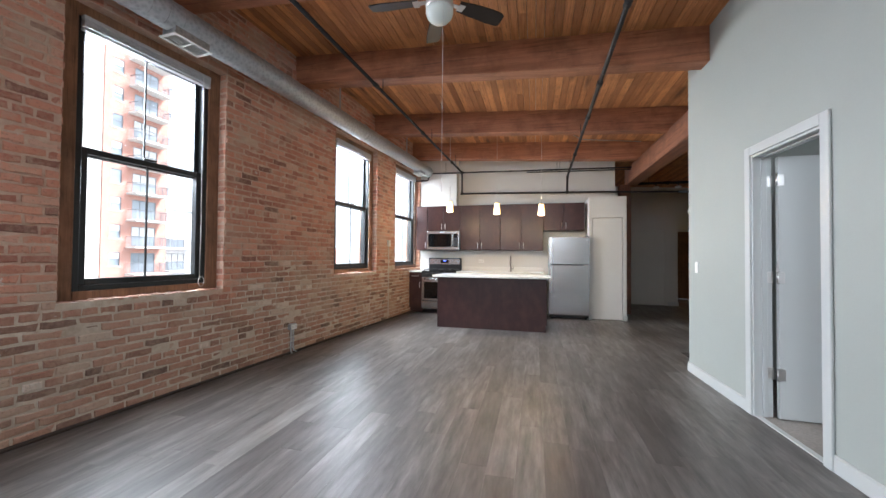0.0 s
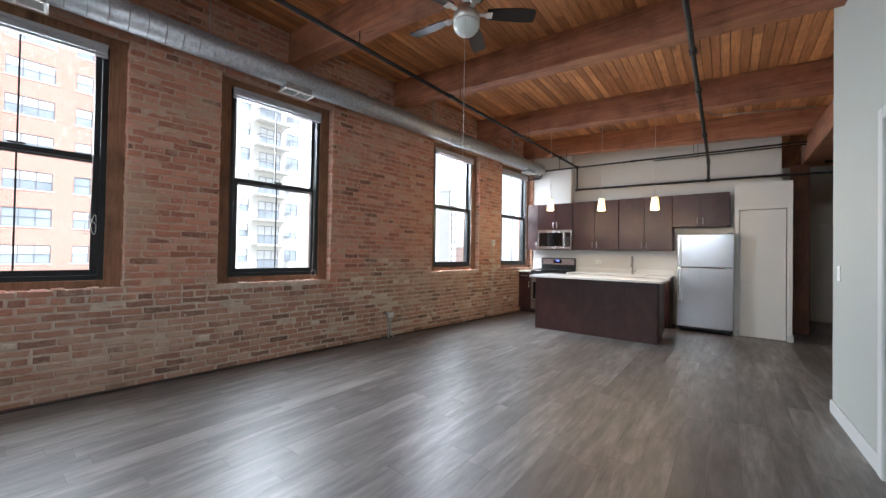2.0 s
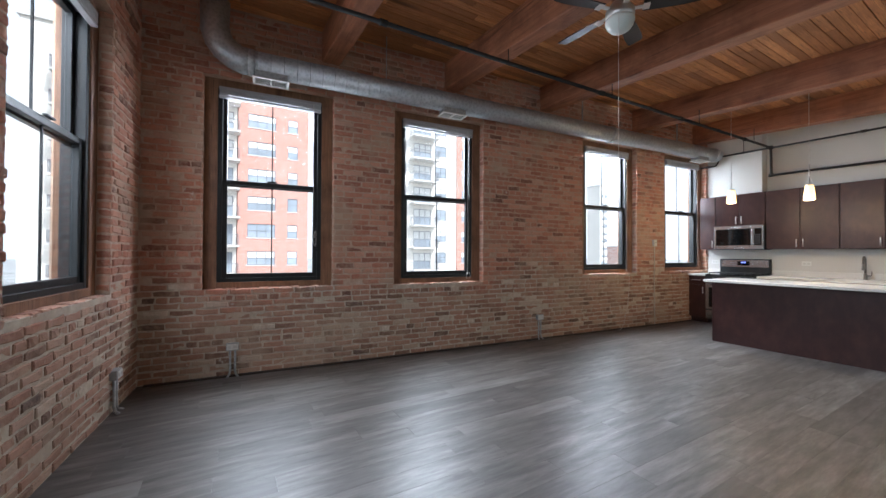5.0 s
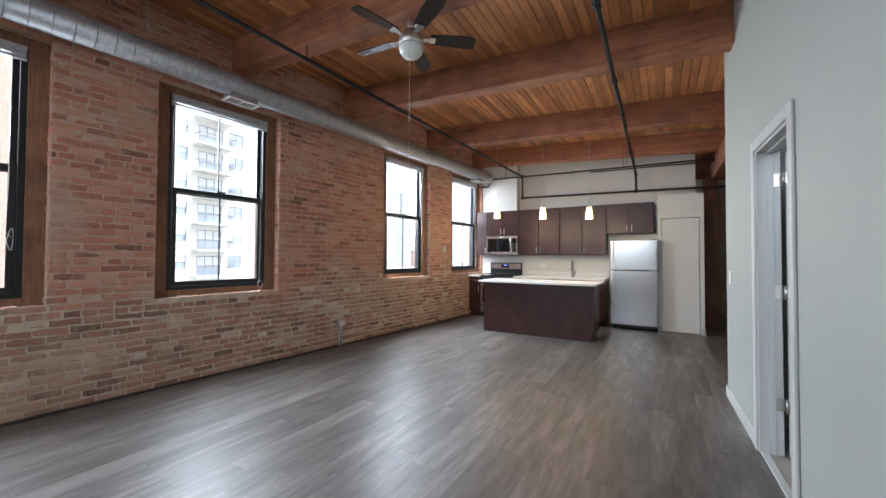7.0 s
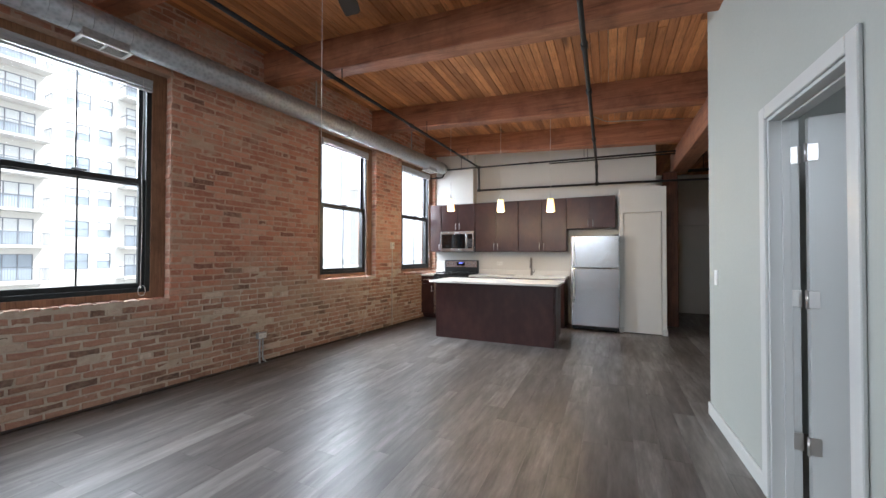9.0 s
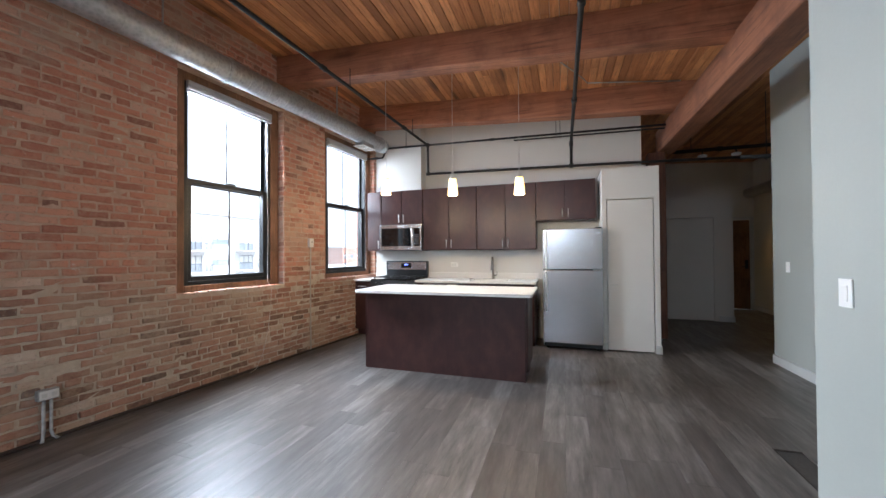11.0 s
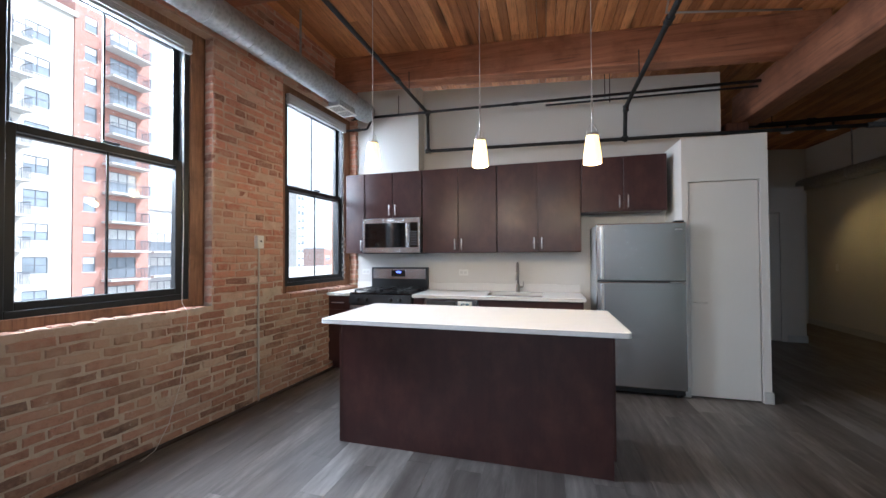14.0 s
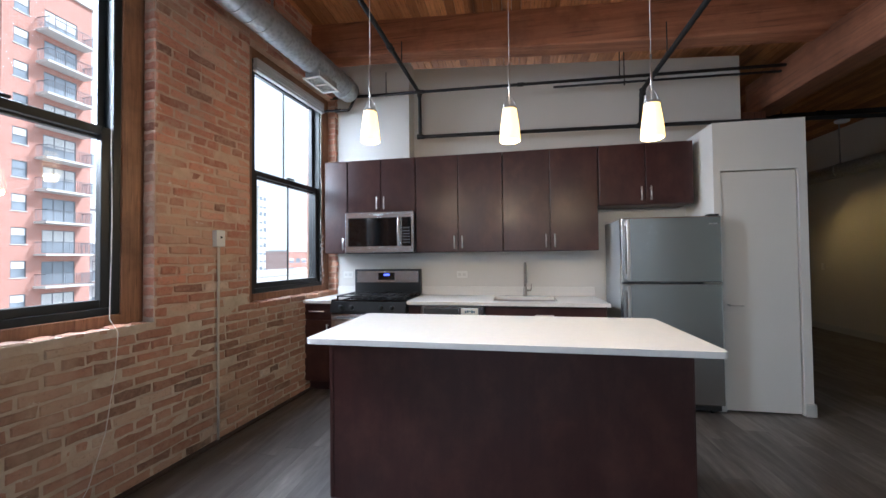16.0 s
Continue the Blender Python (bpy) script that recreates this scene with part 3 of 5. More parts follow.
surface_box(-3.76, 0.31, "steel outlet box with twin conduits on the brick", (-0.02, 0.025))
surface_box(0.28, 0.33, "steel outlet box with a short conduit on the brick", (-0.018, 0.022))
surface_box(0.63, 0.31, "steel outlet box with conduits on the end wall", (-0.02, 0.025), SHELL @ pose(0, END, 0, 0, 0, 90) @ pose(0, -1.26, 0))

t = thing("junction_box", SHELL @ pose(0, 2.93, 0), "beige electrical box with a long conduit on the brick", "electrical box")
part("box", boxes(((-0.004, -0.038, 1.43), (0.042, 0.038, 1.55)), bevel=0.004), PLASTIC, t)
part("plug_hole", boxes(((0.042, -0.008, 1.49), (0.045, 0.008, 1.505)), bevel=0.001), BLACK, t)
part("conduit", tube(bmesh.new(), [(0.018, 0.0, 1.43), (0.018, 0.0, 1.2), (0.016, -0.003, 0.8), (0.018, 0.0, 0.4), (0.018, 0.0, 0.002)], 0.009, 8), GREY_PIPE := plain("painted_conduit", (0.58, 0.54, 0.48), 0.5), t)

# dark strip stands in for the shade on the floor below the sills
EDGE_SHADE = plain("floor_edge_shade", (0.045, 0.034, 0.028), 0.6)
edge = structure("wall_foot_shade", boxes(((0.003, END + 0.05, 0.0005), (0.050, 4.45, 0.016)), bevel=0.004), EDGE_SHADE, "low dark strip standing in for the shade along the brick wall", "trim")
edge.matrix_world = SHELL

# ---- ceiling services ----
def arc(points, radius, steps=6):
    """Rounds the corners of a line of points."""
    pts = [Vector(p) for p in points]
    out = [pts[0]]
    for a, b, c in zip(pts, pts[1:], pts[2:]):
        p, q = b + (a - b).normalized() * radius, b + (c - b).normalized() * radius
        out += [(1 - s) ** 2 * p + 2 * s * (1 - s) * b + s * s * q for s in [k / steps for k in range(steps + 1)]]
    return out + [pts[-1]]


DUCT_N, DUCT_Z, DUCT_R = 0.26, 3.20, 0.118
duct = thing("air_duct", SHELL @ pose(0, 0, 0), "galvanised spiral air duct along the brick wall", "duct")
line = [(DUCT_N, 4.42, DUCT_Z), (DUCT_N, -3.62, DUCT_Z)]
bm = tube(bmesh.new(), line, DUCT_R, 32)
u = -3.55
while u < 4.40:
    ring = [(DUCT_N, u - 0.004, DUCT_Z), (DUCT_N, u, DUCT_Z), (DUCT_N, u + 0.004, DUCT_Z)]
    tube(bm, ring, (DUCT_R + 0.0005, DUCT_R + 0.004, DUCT_R + 0.0005), 32, False)
    u += 0.125
part("pipe", bm, GALV, duct)
bend = [(DUCT_N, -3.62 - 0.30 * math.sin(a), DUCT_Z + 0.30 * (1 - math.cos(a))) for a in [radians(9 * k) for k in range(11)]] + [(DUCT_N, -3.92, 3.74)]
part("elbow", tube(bmesh.new(), bend, [DUCT_R + (0.010 if k % 2 else 0.004) for k in range(len(bend))], 32), GALV, duct, "ribbed galvanised elbow")
for u in (-3.60, 1.50, 4.30):
    part("collar", tube(bmesh.new(), [(DUCT_N, u - 0.03, DUCT_Z), (DUCT_N, u - 0.01, DUCT_Z), (DUCT_N, u + 0.01, DUCT_Z), (DUCT_N, u + 0.03, DUCT_Z)], (DUCT_R + 0.004, DUCT_R + 0.010, DUCT_R + 0.010, DUCT_R + 0.004), 32), GALV, duct)
for u in (-2.2, 0.9, 3.2):
    part("hanger", boxes(((DUCT_N - 0.012, u - 0.002, DUCT_Z + DUCT_R), (DUCT_N + 0.012, u + 0.002, 3.84))), GALV, duct)
for u in (-3.42, -1.33, 3.88):
    z0, z1 = DUCT_Z - DUCT_R - 0.052, DUCT_Z - DUCT_R + 0.06
    r = part("register", boxes(((DUCT_N - 0.075, u - 0.15, z0 + 0.012), (DUCT_N + 0.075, u + 0.15, z1))), GALV, duct, "white louvred air register")
    bm = boxes(((DUCT_N - 0.095, u - 0.17, z0), (DUCT_N + 0.095, u - 0.145, z0 + 0.011)), ((DUCT_N - 0.095, u + 0.145, z0), (DUCT_N + 0.095, u + 0.17, z0 + 0.011)), ((DUCT_N - 0.095, u - 0.145, z0), (DUCT_N - 0.07, u + 0.145, z0 + 0.011)), ((DUCT_N + 0.07, u - 0.145, z0), (DUCT_N + 0.095, u + 0.145, z0 + 0.011)), ((DUCT_N - 0.07, u - 0.008, z0), (DUCT_N + 0.07, u + 0.008, z0 + 0.011)), bevel=0.002)
    part("grille_frame", bm, PLASTIC, r)
    for k in range(11):
        n = DUCT_N - 0.064 + 0.0128 * k
        part("slat", moved(boxes(((-0.005, u - 0.144, -0.0008), (0.005, u + 0.144, 0.0008))), pose(n, 0, z0 + 0.006, 0, 35, 0)), PLASTIC, r)

# fire and gas piping
def pipe_run(name, points, radius, label, joints=(), hangers=(), mat=None):
    t = thing(name, pose(*points[0]), label, "pipe")
    inv = pose(*[-c for c in points[0]])
    mat = mat or BLACK_PIPE
    part("pipe", moved(tube(bmesh.new(), arc(points, radius * 1.6, 4) if len(points) > 2 else points, radius, 14), inv), mat, t)
    for a, b in joints:
        a, b = Vector(a), Vector(b)
        d = (b - a).normalized()
        part("coupling", moved(tube(bmesh.new(), [a - d * 0.035, a - d * 0.03, a - d * 0.012, a + d * 0.012, a + d * 0.03, a + d * 0.035], [radius * k for k in (1.25, 1.5, 1.35, 1.35, 1.5, 1.25)], 14), inv), mat, t)
    for x, y, z, top in hangers:
        bm = bmesh.new()
        tube(bm, [(x, y, z + radius), (x, y, top)], 0.005, 6)
        tube(bm, [(x, y + (radius + 0.004) * math.sin(a), z + (radius + 0.004) * math.cos(a)) for a in [0.35 * k for k in range(19)]], 0.004, 6)
        part("hanger", moved(bm, inv), mat, t)
    return t


def on(a, b, s):
    return tuple(p + (q - p) * s for p, q in zip(a, b))


A0, A1, A2 = (-1.26, 0.3, 3.30), (-0.93, 9.60, 3.21), (-0.93, 9.62, 2.715)
pipe_run("sprinkler_pipe", [A0, A1, A2, (2.05, 9.66, 2.665), (3.6, 9.66, 2.62)], 0.020, "black iron sprinkler pipe hung below the beams", [(on(A0, A1, s), A1) for s in (0.22, 0.52, 0.70, 0.9)] + [(A1, A2), (A2, (2, 9.66, 2.665)), ((1.42, 9.655, 2.683), (2, 9.66, 2.665))], [(*on(A0, A1, (y - 0.3) / 9.3), BEAM + 0.11) for y in (3.70, 5.32, 7.28, 8.98)])
B0, B1, B2 = (1.46, 0.5, 3.44), (1.42, 9.55, 3.02), (1.42, 9.655, 2.683)
pipe_run("sprinkler_pipe", [B0, on(B0, B1, 0.5), (1.42, 9.60, 3.02), B2], 0.022, "black iron sprinkler pipe under the roof boards", [(on(B0, B1, s), B1) for s in (0.42, 0.56, 0.66, 0.84)] + [((1.42, 9.58, 3.0), B2), ((1.42, 9.65, 2.68), B2)], [(*on(B0, B1, (y - 0.5) / 9.05), BEAM + 0.0) for y in (3.70, 5.32, 7.28, 8.98)])
pipe_run("gas_pipe", [(-1.98, 9.50, 3.20), (2.95, 9.60, 3.150)], 0.016, "thin black pipe along the kitchen wall", [((-0.9, 9.522, 3.189), (2.95, 9.6, 3.15)), ((0.2, 9.544, 3.178), (2.95, 9.6, 3.15))], [(-1.30, 9.514, 3.193, 3.45), (1.20, 9.565, 3.168, 3.45)])
pipe_run("gas_pipe", [(0.55, 9.62, 3.150), (2.95, 9.66, 3.118)], 0.012, "thinner black pipe beside it on the kitchen wall", [], [(1.26, 9.62, 3.12, 3.45)])
pipe_run("gas_pipe", [(-2.05, 9.42, 3.02), (-1.72, 9.44, 3.02), (-1.66, 9.50, 3.197)], 0.014, "short black pipe stub by the duct end", [((-1.85, 9.43, 3.02), (-1.7, 9.44, 3.02))])
CONDUIT = plain("steel_conduit", (0.40, 0.38, 0.35), 0.4, 0.6, depth=0.05)
C0, C1 = (-0.90, 7.70, 3.592), (1.13, 7.70, 3.460)
pipe_run("ceiling_conduit", [C0, C1], 0.009, "thin steel conduit that carries the pendant lamps", [(on(C0, C1, k), C1) for k in (0.06, 0.48, 0.86)], [(*on(C0, C1, k), CEIL + FALL * (on(C0, C1, k)[0])) for k in (0.03, 0.36, 0.70, 0.98)], CONDUIT)
pipe_run("ceiling_conduit", [C1, (1.24, 7.88, 3.475), (1.42, 8.20, 3.47), (1.55, 8.52, 3.50), (1.62, 8.84, 3.575)], 0.008, "curved flexible cable between two conduits", [], [], CONDUIT)
pipe_run("ceiling_conduit", [(1.62, 8.84, 3.578), (2.74, 9.02, 3.520)], 0.009, "thin steel conduit before the last beam", [], [], CONDUIT)

# ---- ceiling fan ----
FX, FY, FZ = 0.02, 3.85, 3.165
fan = thing("ceiling_fan", pose(FX, FY, FZ), "five-bladed ceiling fan with a frosted globe, at rest", "ceiling fan")
part("canopy", moved(turned([(0.018, -0.02), (0.045, -0.015), (0.062, 0.02), (0.068, 0.06), (0.068, 0.075)]), pose(0, 0, CEIL - 0.075 - FZ)), CHROME, fan)
part("downrod", tube(bmesh.new(), [(0, 0, 0.16), (0, 0, CEIL - FZ - 0.08)], 0.013, 12), CHROME, fan)
part("coupling", turned([(0.020, 0.11), (0.040, 0.115), (0.036, 0.14), (0.042, 0.155), (0.030, 0.19), (0.034, 0.205), (0.016, 0.215)]), CHROME, fan, "stepped nickel coupling")
part("motor", turned([(0.05, -0.045), (0.102, -0.035), (0.108, 0.0), (0.104, 0.035), (0.085, 0.06), (0.06, 0.10), (0.03, 0.115)], 32), CHROME, fan, "satin nickel motor housing")
part("globe", turned([(0.002, -0.140), (0.040, -0.134), (0.072, -0.116), (0.096, -0.088), (0.106, -0.058), (0.106, -0.036)], 32), plain("frosted_globe", (0.75, 0.80, 0.76), 0.3, depth=0.0, vary=0.01), fan, "frosted white glass globe")
for k in range(5):
    a = radians(39 + 72 * k)
    m = pose(0, 0, 0.035, 0, 0, math.degrees(a))
    arm = part("blade_arm", moved(boxes(((0.085, -0.020, -0.004), (0.20, 0.020, 0.004)), ((0.16, -0.038, -0.006), (0.21, 0.038, 0.002)), bevel=0.003), m), CHROME, fan)
    bm = bmesh.new()
    outline = [(0.165, -0.050), (0.30, -0.064), (0.45, -0.070), (0.535, -0.062), (0.560, -0.045), (0.560, 0.050), (0.545, 0.060), (0.45, 0.064), (0.30, 0.056), (0.165, 0.046)]
    low = [bm.verts.new((x, y, 0.003)) for x, y in outline]
    high = [bm.verts.new((x, y, 0.010)) for x, y in outline]
    bm.faces.new(low[::-1]), bm.faces.new(high)
    for i in range(len(low)):
        bm.faces.new((low[i], low[(i + 1) % len(low)], high[(i + 1) % len(low)], high[i]))
    part("blade", moved(bm, m @ pose(0, 0, 0, -13, 0, 0)), FAN_BLADE, fan)
part("pull_chain", tube(bmesh.new(), [(0.052, -0.09, -0.04), (0.052, -0.094, -0.16), (0.052, -0.094, -1.45)], 0.0017, 5), CORD, fan)

# ---- pendants ----
SHADE = glowing("lit_glass_shade", (1.0, 0.60, 0.17), 2.0)


def pendant(x, y, z):
    t = thing("pendant_lamp", pose(x, y, z), "lit amber-white glass pendant over the kitchen island", "pendant lamp", "pendants over the island")
    part("shade", turned([(0.054, 0.0), (0.060, 0.004), (0.055, 0.07), (0.047, 0.13), (0.040, 0.185), (0.034, 0.192)], 28), SHADE, t)
    part("cap", turned([(0.041, 0.186), (0.043, 0.190), (0.040, 0.200), (0.012, 0.206)], 24), CHROME, t)
    bm = tube(bmesh.new(), [(-0.036, 0, 0.196), (-0.028, 0, 0.235), (-0.010, 0, 0.268), (0.0, 0, 0.272), (0.010, 0, 0.268), (0.028, 0, 0.235), (0.036, 0, 0.196)], 0.0035, 8)
    part("yoke", bm, CHROME, t, "looped nickel yoke")
    part("stem", tube(bmesh.new(), [(0, 0, 0.20), (0, 0, 0.46)], 0.0055, 10), CHROME, t)
    top = 3.533 - 0.065 * x - z
    part("cable", tube(bmesh.new(), [(0, 0, 0.46), (0, 0, top)], 0.0022, 6), CORD, t)
    part("canopy", turned([(0.012, top - 0.03), (0.022, top - 0.02), (0.024, top)], 16), CHROME, t)
    point_light((x, y, z - 0.02), 12, 0.045, (1.0, 0.68, 0.34))


for x, z in ((-0.775, 2.055), (0.08, 2.0), (0.84, 1.965)):
    pendant(x, 7.70, z)

# ---- kitchen ----
def handle(bm_at, parent, length, flat=False):
    """A bar pull; bm_at: centre on the front, facing -y."""
    x, y, z = bm_at
    h = length / 2
    bm = bmesh.new()
    if flat:
        tube(bm, [(x - h, y - 0.03, z), (x + h, y - 0.03, z)], 0.0055, 10)
        for s in (-0.75, 0.75):
            tube(bm, [(x + s * h, y, z), (x + s * h, y - 0.03, z)], 0.0045, 8)
    else:
        tube(bm, [(x, y - 0.03, z - h), (x, y - 0.03, z + h)], 0.0068, 10)
        for s in (-0.75, 0.75):
            tube(bm, [(x, y, z + s * h), (x, y - 0.03, z + s * h)], 0.0045, 8)
    part("handle", bm, CHROME, parent, "satin nickel bar handle")


def cabinet(name, x0, x1, y0, y1, z0, z1, doors, label, toe=False, drawer=0.0, pulls=(), low_pull=True, group=""):
    """A cabinet with flat slab doors on its -y side; local origin at the base corner."""
    t = thing(name, pose(x0, y1, z0), label, "cabinet", group)
    w, d, h = x1 - x0, y1 - y0, z1 - z0
    base = 0.10 if toe else 0.0
    part("body", boxes(((0, -d + 0.021, base), (w, 0, h)), *((((0.0, -d + 0.075, 0), (w, 0, base)),) if toe else ()), bevel=0.0015), VENEER, t)
    n = doors
    dw = w / n
    top = h - 0.008
    if drawer:
        dr = part("drawer", boxes(((0.006, -d, h - drawer), (w - 0.006, -d + 0.0195, top)), bevel=0.002), VENEER, t)
        handle((w / 2, -d, h - drawer / 2), dr, 0.16, True)
        top = h - drawer - 0.010
    for k in range(n):
        a, b = k * dw + 0.006, (k + 1) * dw - 0.006
        door = part("door", boxes(((a, -d, base + 0.006), (b, -d + 0.0195, top)), bevel=0.002), VENEER, t)
        side = pulls[k] if pulls else 0
        if side:
            hx = a + 0.035 if side < 0 else b - 0.035
            hz = base + 0.10 if low_pull else top - 0.10
            handle((hx, -d, hz), door, 0.13)
    return t


UP0, UP1, UPY = 1.385, 2.39, 9.265
FY0 = 8.965
cabinet("wall_cabinet", -1.93, -1.662, UPY, BACK - 0.002, UP0, UP1, 1, "dark espresso wall cabinet by the window", pulls=(1,), group="kitchen wall cabinets")
cabinet("wall_cabinet", -1.658, -0.902, UPY, BACK - 0.002, 1.815, UP1, 2, "short dark espresso wall cabinet above the microwave", pulls=(1, -1), group="kitchen wall cabinets")
cabinet("wall_cabinet", -0.898, -0.002, UPY, BACK - 0.002, UP0, UP1, 2, "tall dark espresso two-door wall cabinet", pulls=(1, -1), group="kitchen wall cabinets")
cabinet("wall_cabinet", 0.002, 0.905, UPY, BACK - 0.002, UP0, UP1, 2, "tall dark espresso two-door wall cabinet", pulls=(1, -1), group="kitchen wall cabinets")
cabinet("wall_cabinet", 0.909, 1.735, UPY, BACK - 0.002, 1.81, UP1, 2, "short dark espresso wall cabinet above the refrigerator", pulls=(1, -1), group="kitchen wall cabinets")
cabinet("base_cabinet", -2.00, -1.692, FY0, BACK - 0.002, 0, 0.884, 1, "dark espresso base cabinet with a drawer by the brick wall", True, 0.16, (1,), False, "kitchen base cabinets")
cabinet("base_cabinet", -0.905, -0.778, FY0, BACK - 0.002, 0, 0.884, 1, "narrow dark espresso filler cabinet", True, 0.0, (), False, "kitchen base cabinets")
cabinet("base_cabinet", -0.170, 0.895, FY0, BACK - 0.002, 0, 0.884, 2, "dark espresso sink base cabinet with two doors", True, 0.16, (1, -1), False, "kitchen base cabinets")

SX0, SX1, SY0, SY1 = -0.10, 0.50, 9.06, 9.44
tagged(part("worktop", boxes(((-2.035, 8.93, 0.885), (-1.690, BACK - 0.001, 0.917)), bevel=0.003), QUARTZ), "short white quartz worktop beside the range", "worktop")
w = thing("worktop", pose(0, BACK, 0.885), "white quartz worktop with a sunken sink", "worktop")
bm = boxes(((-0.908, -0.65, 0), (SX0, -0.001, 0.032)), ((SX1, -0.65, 0), (0.915, -0.001, 0.032)), ((SX0, -0.65, 0), (SX1, SY0 - BACK, 0.032)), ((SX0, SY1 - BACK, 0), (SX1, -0.001, 0.032)))
part("slab", bm, QUARTZ, w)
part("upstand", boxes(((-0.908, -0.020, 0.0325), (0.915, -0.001, 0.125)), bevel=0.002), QUARTZ, w)
tagged(part("upstand", boxes(((-1.925, BACK - 0.020, 0.918), (-1.690, BACK - 0.001, 1.010)), bevel=0.002), QUARTZ), "white quartz upstand by the window", "upstand")
s = thing("sink", pose(0.20, 9.25, 0.70), "undermounted stainless steel kitchen sink", "sink")
sx, sy = (SX1 - SX0) / 2, (SY1 - SY0) / 2
part("basin", boxes(((-sx, -sy, 0), (sx, sy, 0.006)), ((-sx - 0.004, -sy, 0), (-sx, sy, 0.184)), ((sx, -sy, 0), (sx + 0.004, sy, 0.184)), ((-sx, -sy - 0.004, 0), (sx, -sy, 0.184)), ((-sx, sy, 0), (sx, sy + 0.004, 0.184))), STEEL, s)
part("drain", moved(turned([(0.045, 0.006), (0.045, 0.009), (0.03, 0.0085), (0.028, 0.007)], 20), pose(0, 0, 0)), CHROME, s)
f = thing("faucet", pose(0.215, 9.49, 0.917), "brushed nickel pull-down kitchen faucet", "faucet")
part("base", turned([(0.028, 0), (0.028, 0.006), (0.022, 0.012), (0.020, 0.09), (0.017, 0.10)], 20), NICKEL, f)
sp = [(0, 0, 0.09), (0, 0, 0.27)] + [(0, -0.055 + 0.055 * math.cos(a), 0.27 + 0.075 * math.sin(a)) for a in [radians(18 * k) for k in range(1, 11)]] + [(0, -0.112, 0.24)]
part("spout", tube(bmesh.new(), sp, 0.014, 14), NICKEL, f)
part("spray_head", tube(bmesh.new(), [(0, -0.112, 0.245), (0, -0.114, 0.22), (0, -0.118, 0.15), (0, -0.119, 0.145)], (0.012, 0.015, 0.019, 0.016), 14), NICKEL, f)
part("lever", tube(bmesh.new(), [(0.015, 0, 0.06), (0.055, 0, 0.062), (0.062, -0.002, 0.075), (0.064, -0.004, 0.13)], (0.011, 0.009, 0.006, 0.005), 10), NICKEL, f)

# island
isl = thing("kitchen_island", pose(0, 7.477, 0), "dark espresso kitchen island with a plain back panel", "island")
part("back_panel", boxes(((-0.934, 0, 0.0), (0.915, 0.019, 0.884)), bevel=0.0015), VENEER, isl)
part("corner_post", boxes(((-0.936, -0.003, 0.002), (-0.915, 0.022, 0.883)), bevel=0.002), VENEER, isl)
part("body", boxes(((-0.934, 0.0195, 0.10), (0.915, 0.60, 0.884)), ((-0.934, 0.0195, 0), (0.915, 0.53, 0.10)), bevel=0.0015), VENEER, isl)
part("end_panel", boxes(((0.9155, 0.03, 0.10), (0.934, 0.60, 0.884)), bevel=0.0015), VENEER, isl)
for k in range(3):
    part("door", boxes(((-0.93 + 0.617 * k, 0.601, 0.11), (-0.93 + 0.617 * k + 0.61, 0.62, 0.88)), bevel=0.002), VENEER, isl)
bm = bmesh.new()
box(bm, (-0.995, 7.32, 0.885), (0.995, 8.19, 0.917))
upright = [e for e in bm.edges if abs(e.verts[0].co.z - e.verts[1].co.z) > 0.01]
bmesh.ops.bevel(bm, geom=upright, offset=0.03, segments=5, affect="EDGES", profile=0.5)
flat = [e for e in bm.edges if abs(e.verts[0].co.z - e.verts[1].co.z) < 1e-5 and len(e.link_faces) == 2 and abs(e.link_faces[0].normal.z - e.link_faces[1].normal.z) > 0.5]
bmesh.ops.bevel(bm, geom=flat, offset=0.003, segments=2, affect="EDGES", profile=0.5)
tagged(part("island_worktop", bm, QUARTZ), "white quartz worktop on the kitchen island", "worktop")

# refrigerator
FRIDGE_SIDE = plain("fridge_side_grey", (0.30, 0.31, 0.31), 0.45, depth=0.1)
fr = thing("refrigerator", pose(1.015, 9.52, 0), "stainless steel top-freezer refrigerator beside the pantry", "refrigerator")
W = 0.775
part("body", boxes(((0.004, -0.50, 0.03), (W - 0.004, 0, 1.645)), bevel=0.006), FRIDGE_SIDE, fr)
fz = part("freezer_door", boxes(((0, -0.565, 1.10), (W, -0.506, 1.655)), bevel=0.008), STEEL, fr)
fd = part("fridge_door", boxes(((0, -0.565, 0.085), (W, -0.506, 1.088)), bevel=0.008), STEEL, fr)
part("kick_plate", boxes(((0.01, -0.53, 0.03), (W - 0.01, -0.506, 0.080)), bevel=0.003), BLACK, fr)
for z0, z1, owner in ((1.12, 1.635, fz), (0.52, 1.07, fd)):
    bm = boxes(((0.035, -0.610, z0), (0.060, -0.592, z1)), ((0.035, -0.594, z0 + 0.01), (0.060, -0.564, z0 + 0.05)), ((0.035, -0.594, z1 - 0.05), (0.060, -0.564, z1 - 0.01)), bevel=0.004)
    part("handle", bm, CHROME, owner, "flat steel door handle")
part("badge", boxes(((W - 0.09, -0.5675, 1.585), (W - 0.03, -0.5655, 1.595))), CHROME, fz)
part("hinge_cover", boxes(((W - 0.09, -0.56, 1.656), (W - 0.01, -0.50, 1.672)), bevel=0.003), BLACK, fr)
part("hinge", boxes(((W - 0.12, -0.57, 1.0895), (W - 0.004, -0.51, 1.0985)), bevel=0.001), CHROME, fr)
